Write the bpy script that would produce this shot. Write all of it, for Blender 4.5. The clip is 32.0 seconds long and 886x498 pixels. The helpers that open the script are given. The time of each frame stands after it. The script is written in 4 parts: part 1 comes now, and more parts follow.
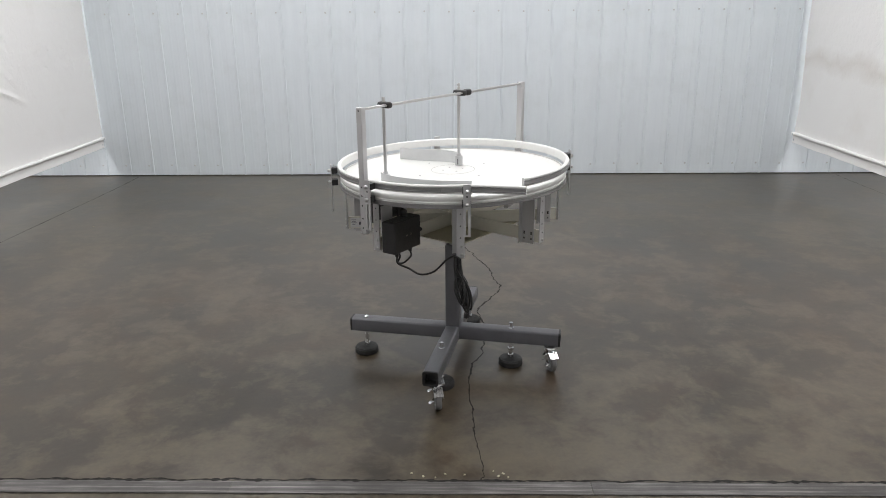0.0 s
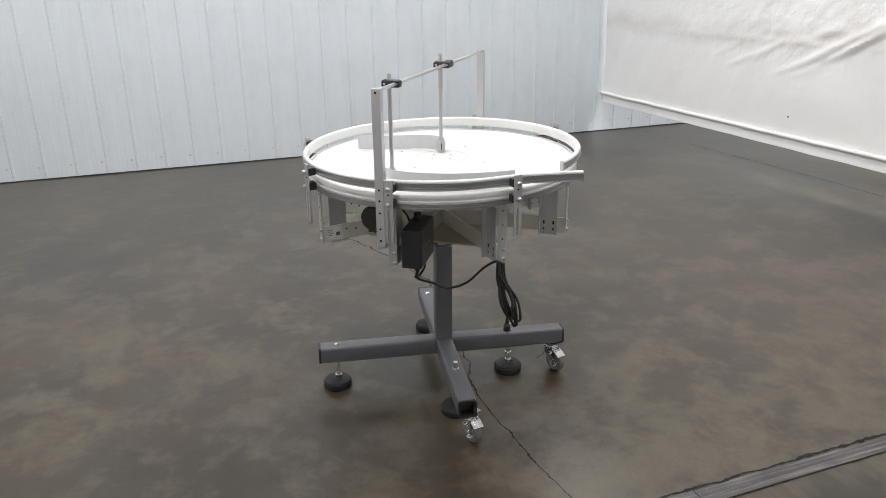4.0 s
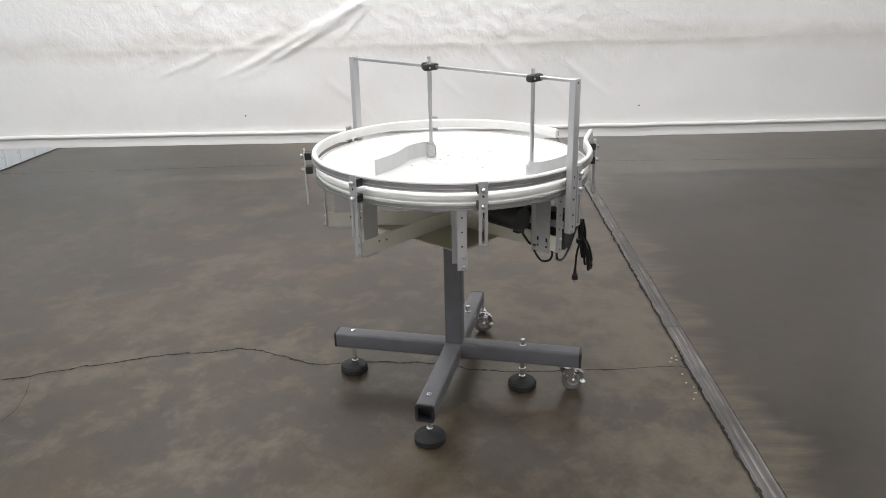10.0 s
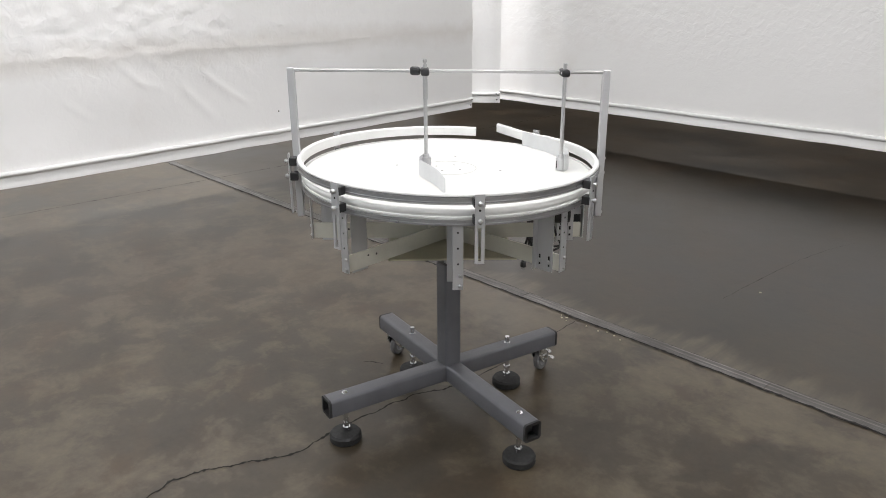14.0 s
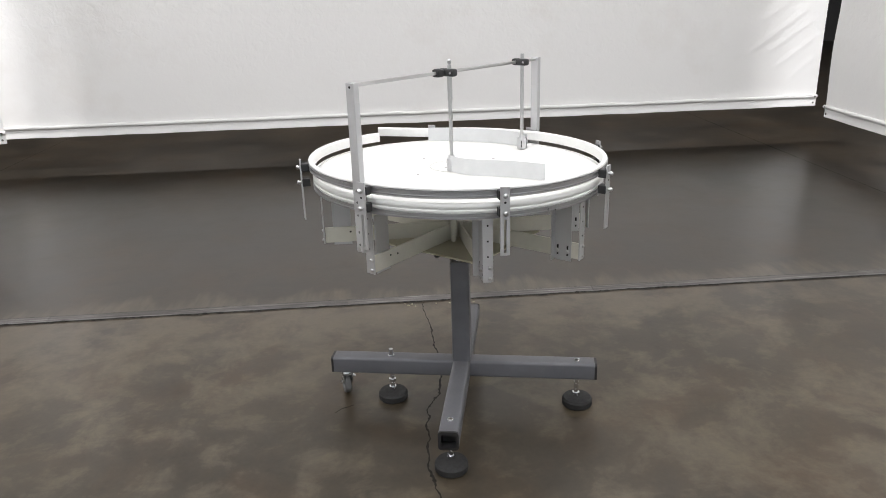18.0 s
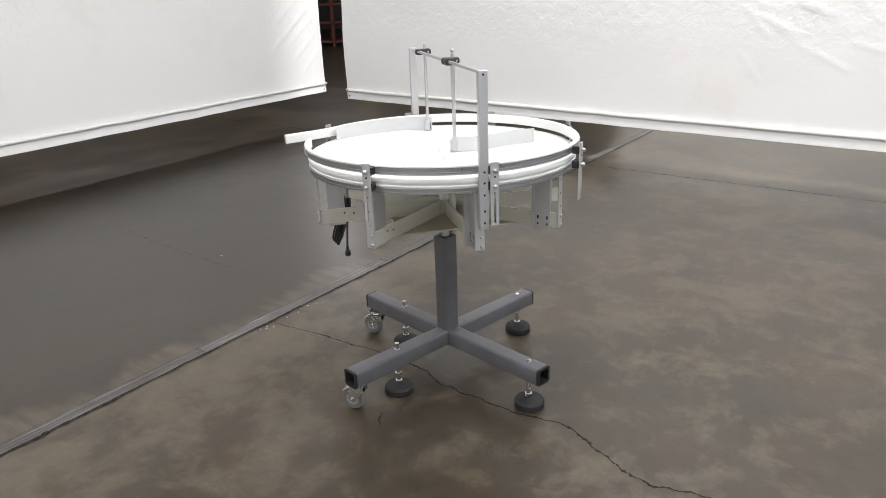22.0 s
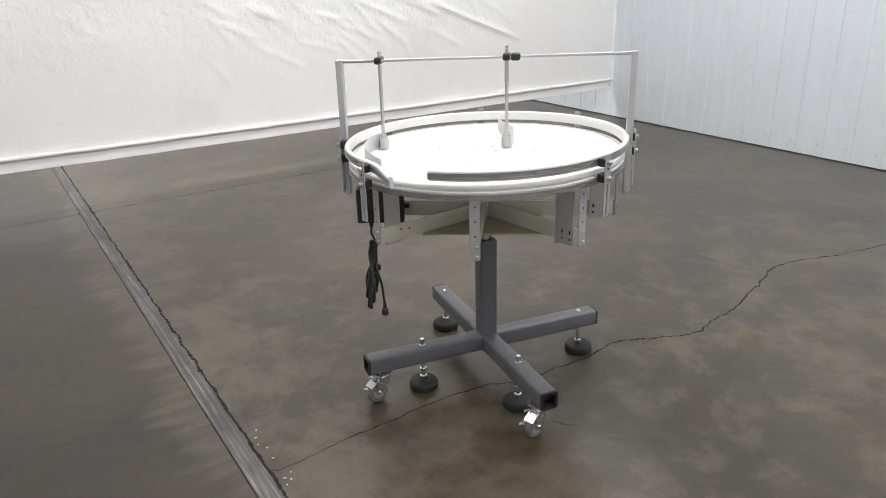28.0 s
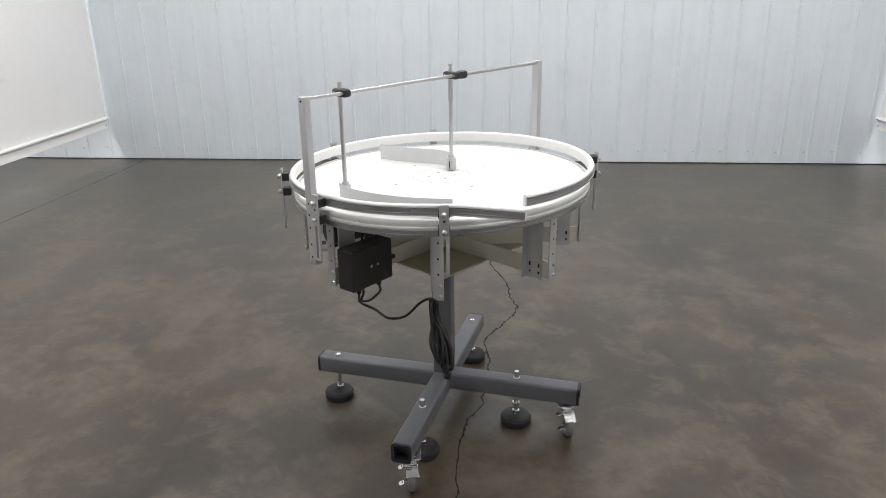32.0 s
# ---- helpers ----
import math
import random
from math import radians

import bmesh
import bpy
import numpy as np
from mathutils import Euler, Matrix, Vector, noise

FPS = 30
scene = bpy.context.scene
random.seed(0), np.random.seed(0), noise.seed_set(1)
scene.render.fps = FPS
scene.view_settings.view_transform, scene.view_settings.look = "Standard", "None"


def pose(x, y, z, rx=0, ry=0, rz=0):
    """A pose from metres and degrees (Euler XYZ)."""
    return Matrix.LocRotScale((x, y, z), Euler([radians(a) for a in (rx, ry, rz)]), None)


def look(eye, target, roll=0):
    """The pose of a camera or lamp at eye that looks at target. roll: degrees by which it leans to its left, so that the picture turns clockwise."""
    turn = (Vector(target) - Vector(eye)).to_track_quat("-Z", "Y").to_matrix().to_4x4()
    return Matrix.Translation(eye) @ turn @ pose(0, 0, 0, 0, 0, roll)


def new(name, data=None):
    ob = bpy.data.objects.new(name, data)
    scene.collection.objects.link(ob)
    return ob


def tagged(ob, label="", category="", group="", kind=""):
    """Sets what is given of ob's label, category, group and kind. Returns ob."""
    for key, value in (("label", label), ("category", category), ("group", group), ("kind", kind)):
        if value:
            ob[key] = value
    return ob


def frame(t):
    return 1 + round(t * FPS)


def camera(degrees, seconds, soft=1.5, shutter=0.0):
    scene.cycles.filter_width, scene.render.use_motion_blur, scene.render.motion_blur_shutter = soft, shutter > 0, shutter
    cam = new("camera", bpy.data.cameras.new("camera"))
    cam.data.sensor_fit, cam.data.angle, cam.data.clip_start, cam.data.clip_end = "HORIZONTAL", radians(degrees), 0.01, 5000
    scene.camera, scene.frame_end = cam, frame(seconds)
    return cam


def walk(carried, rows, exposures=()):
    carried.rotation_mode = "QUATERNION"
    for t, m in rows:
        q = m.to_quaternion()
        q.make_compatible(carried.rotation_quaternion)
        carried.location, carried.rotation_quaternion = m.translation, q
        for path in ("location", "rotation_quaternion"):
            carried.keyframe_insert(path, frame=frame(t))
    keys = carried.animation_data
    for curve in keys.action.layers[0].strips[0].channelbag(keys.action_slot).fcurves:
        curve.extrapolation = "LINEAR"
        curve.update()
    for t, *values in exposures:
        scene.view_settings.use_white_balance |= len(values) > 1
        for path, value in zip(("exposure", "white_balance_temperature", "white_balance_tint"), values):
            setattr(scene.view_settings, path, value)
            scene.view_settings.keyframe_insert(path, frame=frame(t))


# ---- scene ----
cam = camera(62.3, 32.0, 0.9)
PATH = [
    (0, (0.025, -3.665, 1.83), (-0.016, -1.763, 1.211), -0.5),
    (0.5, (-0.047, -3.365, 1.834), (-0.023, -1.476, 1.176), 0.0),
    (1, (-0.042, -3.141, 1.809), (0.0, -1.27, 1.106), 0.2),
    (1.5, (-0.017, -2.934, 1.806), (0.02, -1.063, 1.099), 0.0),
    (2, (-0.069, -2.88, 1.805), (-0.04, -1.009, 1.098), -0.4),
    (2.5, (-0.293, -2.971, 1.804), (-0.077, -1.106, 1.114), 1.0),
    (3, (-0.554, -3.034, 1.801), (-0.218, -1.187, 1.112), 0.5),
    (3.5, (-0.787, -2.951, 1.782), (-0.338, -1.13, 1.088), 0.0),
    (4, (-1.064, -2.88, 1.784), (-0.413, -1.122, 1.087), -0.5),
    (4.5, (-1.44, -2.811, 1.802), (-0.616, -1.125, 1.109), -0.5),
    (6.5, (-2.419, -2.05, 1.781), (-0.981, -0.833, 1.109), -1.5),
    (7, (-2.6, -1.831, 1.783), (-1.066, -0.739, 1.109), -0.9),
    (7.5, (-2.71, -1.543, 1.765), (-1.069, -0.614, 1.098), -1.4),
    (8, (-2.846, -1.266, 1.757), (-1.121, -0.508, 1.087), -1.5),
    (8.5, (-3.039, -0.94, 1.768), (-1.226, -0.418, 1.104), -1.6),
    (9, (-3.064, -0.684, 1.754), (-1.214, -0.312, 1.091), -1.5),
    (9.5, (-3.025, -0.391, 1.76), (-1.156, -0.161, 1.087), -1.7),
    (10, (-3.042, -0.082, 1.746), (-1.161, -0.003, 1.072), -1.2),
    (10.5, (-3.074, 0.257, 1.756), (-1.189, 0.15, 1.097), -0.7),
    (11, (-2.975, 0.515, 1.734), (-1.104, 0.242, 1.08), -1.2),
    (11.5, (-2.847, 0.764, 1.744), (-1.016, 0.291, 1.095), -1.2),
    (12, (-2.743, 1.087, 1.725), (-0.98, 0.398, 1.077), -1.2),
    (12.5, (-2.635, 1.373, 1.742), (-0.962, 0.49, 1.093), -1.5),
    (13, (-2.419, 1.578, 1.711), (-0.833, 0.55, 1.058), -1.9),
    (13.5, (-2.237, 1.765, 1.736), (-0.752, 0.605, 1.065), -1.0),
    (15.5, (-1.288, 2.472, 1.71), (-0.35, 0.845, 1.022), -1.3),
    (16, (-0.977, 2.677, 1.757), (-0.263, 0.953, 1.035), -1.2),
    (16.5, (-0.709, 2.775, 1.756), (-0.201, 0.969, 1.062), -0.8),
    (17, (-0.42, 2.773, 1.714), (-0.111, 0.91, 1.056), -1.5),
    (17.5, (-0.122, 2.779, 1.724), (-0.009, 0.896, 1.06), -1.3),
    (18, (0.253, 2.843, 1.73), (0.131, 0.963, 1.06), -1.8),
    (18.5, (0.535, 2.781, 1.717), (0.214, 0.926, 1.041), -0.9),
    (19, (0.833, 2.685, 1.728), (0.321, 0.881, 1.033), -1.4),
    (19.5, (1.211, 2.655, 1.727), (0.502, 0.917, 1.037), -1.1),
    (20, (1.546, 2.594, 1.754), (0.64, 0.952, 1.059), -0.9),
    (20.5, (1.761, 2.405, 1.722), (0.702, 0.859, 1.023), -1.3),
    (21, (2.011, 2.239, 1.751), (0.793, 0.82, 1.041), -0.9),
    (21.5, (2.314, 2.047, 1.763), (0.937, 0.781, 1.057), -2.0),
    (22, (2.507, 1.83, 1.767), (0.999, 0.721, 1.063), -2.0),
    (22.5, (2.614, 1.544, 1.765), (1.009, 0.585, 1.055), -2.7),
    (23, (2.761, 1.273, 1.76), (1.073, 0.469, 1.048), -2.5),
    (23.5, (2.942, 0.967, 1.783), (1.177, 0.346, 1.074), -2.0),
    (24, (2.988, 0.709, 1.772), (1.173, 0.273, 1.054), -1.15),
    (24.5, (2.984, 0.402, 1.794), (1.139, 0.14, 1.069), -2.0),
    (25, (3.027, 0.094, 1.798), (1.168, -0.004, 1.066), -1.6),
    (25.5, (3.089, -0.243, 1.814), (1.231, -0.14, 1.082), -0.9),
    (27.5, (2.667, -1.549, 1.776), (0.992, -0.721, 1.062), -0.9),
    (28, (2.43, -1.775, 1.784), (0.858, -0.771, 1.062), -1.6),
    (28.5, (2.227, -2.006, 1.782), (0.76, -0.852, 1.066), -1.6),
    (29, (1.994, -2.291, 1.792), (0.707, -0.934, 1.085), -1.1),
    (29.5, (1.731, -2.417, 1.77), (0.591, -0.934, 1.063), -1.1),
    (30, (1.436, -2.498, 1.78), (0.452, -0.911, 1.064), -1.7),
    (30.5, (1.1, -2.7, 1.746), (0.346, -0.983, 1.05), -1.0),
    (31, (0.814, -2.841, 1.778), (0.325, -1.032, 1.078), -0.3),
    (31.5, (0.532, -2.806, 1.741), (0.199, -0.959, 1.051), -0.5),
    (32, (0.266, -2.774, 1.767), (0.087, -0.902, 1.086), -0.8),
]
walk(cam, [(t, look(eye, target, roll)) for t, eye, target, roll in PATH],
     [(0, -0.22), (1, -0.12), (4, -0.10), (8, -0.06), (12, -0.12), (13.5, -0.12), (16, 0.08), (17, 0.05), (18, 0.0), (19, 0.09), (20, 0.12), (22, 0.16), (24, 0.08), (28, 0.0), (30, -0.08), (32, -0.08)])

# ---- light ----
world = bpy.data.worlds.new("hall_air")
scene.world = world
world.use_nodes = True
world.node_tree.nodes["Background"].inputs[0].default_value = (0.75, 0.8, 0.9, 1)
world.node_tree.nodes["Background"].inputs[1].default_value = 0.02
scene.view_settings.exposure = 0.0
LAMP_Z = 4.7


def lamp_panel(x, y, watts, sx=1.3, sy=0.5):
    d = bpy.data.lights.new("hall_lamp", "AREA")
    d.shape, d.size, d.size_y, d.energy, d.color = "RECTANGLE", sx, sy, watts, (1.0, 0.984, 1.0)
    ob = new("hall_lamp", d)
    ob.matrix_world = look((x, y, LAMP_Z), (x, y, 0))
    return ob


LAMPS = [(-2.4, 3.0), (0.0, 3.0), (2.4, 3.0), (-2.4, 0.2), (0.0, 0.2), (2.4, 0.2), (-2.2, -2.5), (2.2, -2.5)]
for lx, ly in LAMPS:
    lamp_panel(lx, ly, 64 if ly > 1 else 66 if ly > -2 else 50)
for lx, ly, watts in ((6.0, 3.2, 120), (6.0, 0.0, 120), (6.0, -2.8, 260), (-6.0, 3.2, 130), (-6.0, 0.0, 130), (-6.6, -1.6, 200), (-3.0, -8.4, 280), (3.2, -8.2, 280), (-10.2, -10.2, 75)):
    lamp_panel(lx, ly, watts)


# ---- materials ----
def mat(name, color, rough=0.5, metal=0.0):
    m = bpy.data.materials.new(name)
    m.use_nodes = True
    b = m.node_tree.nodes["Principled BSDF"]
    b.inputs["Base Color"].default_value = (*color, 1)
    b.inputs["Roughness"].default_value = rough
    b.inputs["Metallic"].default_value = metal
    return m


def node(m, kind, **sets):
    n = m.node_tree.nodes.new(kind)
    for key, value in sets.items():
        n.inputs[key.replace("_", " ")].default_value = value
    return n


def link(m, a, ao, b, bi):
    m.node_tree.links.new(a.outputs[ao], b.inputs[bi])


def coords(m, scale=(1, 1, 1), out="Object"):
    tc = m.node_tree.nodes.new("ShaderNodeTexCoord")
    mp = m.node_tree.nodes.new("ShaderNodeMapping")
    mp.inputs["Scale"].default_value = scale
    link(m, tc, out, mp, "Vector")
    return mp


def ramp(m, src, out, stops):
    r = m.node_tree.nodes.new("ShaderNodeValToRGB")
    e = r.color_ramp.elements
    while len(e) < len(stops):
        e.new(0.5)
    for el, (pos, col) in zip(e, stops):
        el.position = pos
        el.color = (*col, 1) if len(col) == 3 else col
    link(m, src, out, r, "Fac")
    return r


def mix(m, kind, fac, a, b):
    """A colour mix; fac, a, b are numbers, colours or (node, output)."""
    n = m.node_tree.nodes.new("ShaderNodeMix")
    n.data_type, n.blend_type = "RGBA", kind
    for idx, v in ((0, fac), (6, a), (7, b)):
        if isinstance(v, tuple) and hasattr(v[0], "outputs"):
            m.node_tree.links.new(v[0].outputs[v[1]], n.inputs[idx])
        elif idx == 0:
            n.inputs[0].default_value = v
        else:
            n.inputs[idx].default_value = (*v, 1)
    return n


def bsdf(m):
    return m.node_tree.nodes["Principled BSDF"]


def bump(m, src, out, strength, dist=0.01):
    b = node(m, "ShaderNodeBump", Strength=strength, Distance=dist)
    link(m, src, out, b, "Height")
    link(m, b, "Normal", bsdf(m), "Normal")
    return b


def worn(name, color, rough, metal=0.0, scale=40.0, vary=0.15, bumps=0.05, stretch=(1, 1, 1), rvary=0.12):
    """A surface with fine grain and broad, faint variation in tone and gloss."""
    m = mat(name, color, rough, metal)
    mp = coords(m, stretch)
    fine = node(m, "ShaderNodeTexNoise", Scale=scale, Detail=6.0, Roughness=0.65)
    broad = node(m, "ShaderNodeTexNoise", Scale=scale / 9, Detail=3.0)
    link(m, mp, "Vector", fine, "Vector")
    link(m, mp, "Vector", broad, "Vector")
    lo = tuple(c * (1 - vary) for c in color)
    hi = tuple(min(1, c * (1 + vary * 0.6)) for c in color)
    r1 = ramp(m, broad, "Fac", [(0.3, lo), (0.7, hi)])
    r2 = ramp(m, fine, "Fac", [(0.25, (0.9, 0.9, 0.9)), (0.75, (1, 1, 1))])
    mx = mix(m, "MULTIPLY", 0.8, (r1, "Color"), (r2, "Color"))
    m.node_tree.links.new(mx.outputs[2], bsdf(m).inputs["Base Color"])
    rr = ramp(m, fine, "Fac", [(0.3, (max(0, rough - rvary),) * 3), (0.7, (min(1, rough + rvary),) * 3)])
    link(m, rr, "Color", bsdf(m), "Roughness")
    bump(m, fine, "Fac", bumps, 0.002)
    return m


ALU = worn("brushed_aluminium", (0.565, 0.567, 0.575), 0.44, 0.65, 60, 0.08, 0.04, (1, 1, 0.15))
ALU_DULL = worn("mill_aluminium", (0.71, 0.695, 0.61), 0.5, 0.15, 45, 0.08, 0.04)
RAIL = worn("extruded_rail", (0.40, 0.40, 0.405), 0.38, 0.85, 60, 0.1, 0.03, (1, 1, 0.3))
CREAM = worn("cream_coated_plate", (0.47, 0.445, 0.325), 0.5, 0.1, 40, 0.12, 0.04)
BLADE = worn("satin_aluminium_sheet", (0.66, 0.67, 0.675), 0.5, 0.35, 30, 0.05, 0.0, (1, 1, 1), 0.03)
HOLE_GREY = mat("shallow_screw_hole", (0.22, 0.22, 0.21), 0.7)
RING_LINE = mat("ring_groove", (0.46, 0.46, 0.43), 0.6)
STEEL = worn("stainless_steel", (0.58, 0.58, 0.58), 0.36, 1.0, 80, 0.06, 0.0, (1, 1, 1), 0.04)
CHROME = worn("zinc_plated_steel", (0.78, 0.79, 0.80), 0.2, 1.0, 60, 0.08, 0.05)
GREY = worn("grey_hammered_paint", (0.125, 0.127, 0.138), 0.42, 0.0, 90, 0.10, 0.12)
PLASTIC = worn("white_plastic", (0.75, 0.755, 0.735), 0.4, 0.0, 30, 0.03, 0.02)
DISC = worn("white_disc_plastic", (0.70, 0.70, 0.675), 0.42, 0.0, 14, 0.05, 0.02)
BLACK = worn("black_plastic", (0.020, 0.020, 0.021), 0.45, 0.0, 60, 0.2, 0.05)
RUBBER = worn("black_rubber", (0.018, 0.018, 0.018), 0.7, 0.0, 70, 0.25, 0.1)
CORD = worn("black_cord", (0.012, 0.012, 0.012), 0.4, 0.0, 80, 0.2, 0.05)
TYRE = worn("grey_rubber_tyre", (0.16, 0.16, 0.16), 0.6, 0.0, 70, 0.15, 0.08)
CORE = worn("grey_wheel_core", (0.30, 0.31, 0.315), 0.45, 0.0, 60, 0.1, 0.03)
HOLE = mat("dark_hole", (0.01, 0.01, 0.01), 0.8)
LABEL = worn("printed_label", (0.72, 0.72, 0.72), 0.5, 0.0, 50, 0.04, 0.02)
PRINT = mat("label_print", (0.1, 0.1, 0.12), 0.6)


def math_node(m, op, a, b=None, c=None, clamp=False):
    n = m.node_tree.nodes.new("ShaderNodeMath")
    n.operation, n.use_clamp = op, clamp
    for i, v in enumerate((a, b, c)):
        if isinstance(v, tuple):
            m.node_tree.links.new(v[0].outputs[v[1]], n.inputs[i])
        elif v is not None:
            n.inputs[i].default_value = v
    return n


def concrete():
    """Two slabs that meet at the steel strip: a mottled, scuffed one and a darker, plainer one beyond the strip,
    which keeps a pale brushed margin."""
    m = mat("polished_concrete", (0.1, 0.09, 0.08), 0.3)
    nt = m.node_tree
    mp = coords(m)

    def cloudy(scale, detail, rough, vec=None):
        n = node(m, "ShaderNodeTexNoise", Scale=scale, Detail=detail, Roughness=rough)
        link(m, vec or mp, "Vector", n, "Vector")
        return n

    swirl = cloudy(2.1, 3.0, 0.5)
    shift = nt.nodes.new("ShaderNodeVectorMath")
    shift.operation = "MULTIPLY_ADD"
    link(m, swirl, "Color", shift, 0)
    shift.inputs[1].default_value = (0.26, 0.20, 0.0)
    link(m, mp, "Vector", shift, 2)
    big = cloudy(0.62, 3.0, 0.5)
    cloud = cloudy(1.55, 8.0, 0.60, shift)
    blot = cloudy(3.1, 8.0, 0.62, shift)
    flake = cloudy(10.0, 7.0, 0.66, shift)
    rust = cloudy(2.3, 6.0, 0.6, shift)
    smudge = cloudy(5.5, 6.0, 0.62)
    fine = cloudy(46.0, 3.0, 0.55)
    sep = nt.nodes.new("ShaderNodeSeparateXYZ")
    link(m, mp, "Vector", sep, "Vector")

    # which side of the strip
    north = math_node(m, "MULTIPLY_ADD", (sep, "Y"), 30.0, 34.6, True)

    # tone of the slab
    c1 = ramp(m, cloud, "Fac", [(0.34, (0.0365, 0.0300, 0.0222)), (0.50, (0.0495, 0.0400, 0.0284)), (0.66, (0.0630, 0.0500, 0.0346))])
    tone = ramp(m, big, "Fac", [(0.34, (0.84, 0.86, 0.87)), (0.66, (1.13, 1.08, 1.02))])
    c1 = mix(m, "MULTIPLY", 1.0, (c1, "Color"), (tone, "Color"))
    dark = ramp(m, smudge, "Fac", [(0.30, (0.72, 0.72, 0.73)), (0.44, (1.0, 1.0, 1.0))])
    c1 = mix(m, "MULTIPLY", 0.85, (c1, 2), (dark, "Color"))
    red = ramp(m, rust, "Fac", [(0.48, (1.0, 1.0, 1.0)), (0.70, (1.20, 1.02, 0.86))])
    c1 = mix(m, "MULTIPLY", 0.8, (c1, 2), (red, "Color"))

    # pale worn blotches, thicker along the strip
    near = math_node(m, "ADD", (sep, "Y"), 0.95)
    near = math_node(m, "ABSOLUTE", (near, 0))
    near = math_node(m, "MULTIPLY_ADD", (near, 0), -2.4, 1.0, True)
    cluster = math_node(m, "MULTIPLY_ADD", (big, "Fac"), 0.34, -0.17)
    amount = math_node(m, "ADD", (blot, "Fac"), (cluster, 0))
    speck = math_node(m, "MULTIPLY_ADD", (flake, "Fac"), 0.34, -0.17)
    amount = math_node(m, "ADD", (amount, 0), (speck, 0))
    amount = math_node(m, "MULTIPLY_ADD", (near, 0), 0.085, (amount, 0))
    patch = ramp(m, amount, 0, [(0.485, (0, 0, 0)), (0.535, (0.34, 0.34, 0.34)), (0.64, (0.85, 0.85, 0.85))])
    worn_part = math_node(m, "MULTIPLY", (patch, "Color"), (north, 0))
    lighter = mix(m, "MIX", (worn_part, 0), (c1, 2), (0.0875, 0.0725, 0.0505))

    # the plainer slab and its brushed margin beside the strip
    plain = mix(m, "MIX", (north, 0), (0.66, 0.675, 0.70), (1.0, 1.0, 1.0))
    c2 = mix(m, "MULTIPLY", 1.0, (lighter, 2), (plain, 2))
    brush_in = nt.nodes.new("ShaderNodeMapping")
    brush_in.inputs["Scale"].default_value = (11.0, 1.1, 1.0)
    link(m, mp, "Vector", brush_in, "Vector")
    brush = cloudy(1.6, 7.0, 0.66, brush_in)
    reach_in = nt.nodes.new("ShaderNodeMapping")
    reach_in.inputs["Scale"].default_value = (2.6, 0.5, 1.0)
    link(m, mp, "Vector", reach_in, "Vector")
    reach = cloudy(1.0, 5.0, 0.65, reach_in)
    edge = math_node(m, "MULTIPLY_ADD", (reach, "Fac"), 0.95, -1.86)
    edge = math_node(m, "SUBTRACT", (sep, "Y"), (edge, 0))
    edge = math_node(m, "MULTIPLY", (edge, 0), 9.0, None, True)
    south = math_node(m, "SUBTRACT", 1.0, (north, 0))
    margin = math_node(m, "MULTIPLY", (edge, 0), (south, 0))
    strokes = ramp(m, brush, "Fac", [(0.32, (0.10, 0.10, 0.10)), (0.68, (1, 1, 1))])
    margin = math_node(m, "MULTIPLY", (margin, 0), (strokes, "Color"))
    margin = math_node(m, "MULTIPLY", (margin, 0), 0.75)
    c2 = mix(m, "MIX", (margin, 0), (c2, 2), (0.112, 0.093, 0.064))

    flecks = ramp(m, flake, "Fac", [(0.34, (0.86, 0.86, 0.87)), (0.5, (1.0, 1.0, 1.0)), (0.66, (1.17, 1.15, 1.11))])
    c2 = mix(m, "MULTIPLY", 0.8, (c2, 2), (flecks, "Color"))
    grain = ramp(m, fine, "Fac", [(0.3, (0.90, 0.90, 0.90)), (0.7, (1.09, 1.09, 1.09))])
    c3 = mix(m, "MULTIPLY", 0.8, (c2, 2), (grain, "Color"))
    nt.links.new(c3.outputs[2], bsdf(m).inputs["Base Color"])
    gloss = math_node(m, "MULTIPLY_ADD", (cloud, "Fac"), 0.16, 0.225)
    gloss = math_node(m, "MULTIPLY_ADD", (patch, "Color"), 0.012, (gloss, 0))
    gloss = math_node(m, "MAXIMUM", (gloss, 0), 0.285)
    nt.links.new(gloss.outputs[0], bsdf(m).inputs["Roughness"])
    bump(m, smudge, "Fac", 0.05, 0.01)
    return m


CONCRETE = concrete()
CRACK = worn("cracked_edge", (0.013, 0.0115, 0.0095), 0.9, 0.0, 50, 0.3, 0.2)


def strip_metal():
    m = mat("worn_steel_strip", (0.14, 0.13, 0.12), 0.4, 0.2)
    mp = coords(m, (0.7, 30, 1))
    drag = node(m, "ShaderNodeTexNoise", Scale=2.2, Detail=8.0, Roughness=0.7)
    blot = node(m, "ShaderNodeTexNoise", Scale=5.0, Detail=6.0, Roughness=0.6)
    link(m, mp, "Vector", drag, "Vector")
    link(m, coords(m), "Vector", blot, "Vector")
    info = m.node_tree.nodes.new("ShaderNodeObjectInfo")
    c1 = ramp(m, drag, "Fac", [(0.34, (0.060, 0.056, 0.054)), (0.52, (0.115, 0.109, 0.105)), (0.64, (0.30, 0.287, 0.275))])
    c2 = ramp(m, blot, "Fac", [(0.35, (0.6, 0.59, 0.58)), (0.6, (1, 1, 1))])
    c3 = ramp(m, info, "Random", [(0.0, (0.75, 0.74, 0.73)), (1.0, (1.25, 1.25, 1.25))])
    a = mix(m, "MULTIPLY", 0.9, (c1, "Color"), (c2, "Color"))
    b = mix(m, "MULTIPLY", 1.0, (a, 2), (c3, "Color"))
    m.node_tree.links.new(b.outputs[2], bsdf(m).inputs["Base Color"])
    bump(m, drag, "Fac", 0.3, 0.003)
    return m


SEAM = strip_metal()


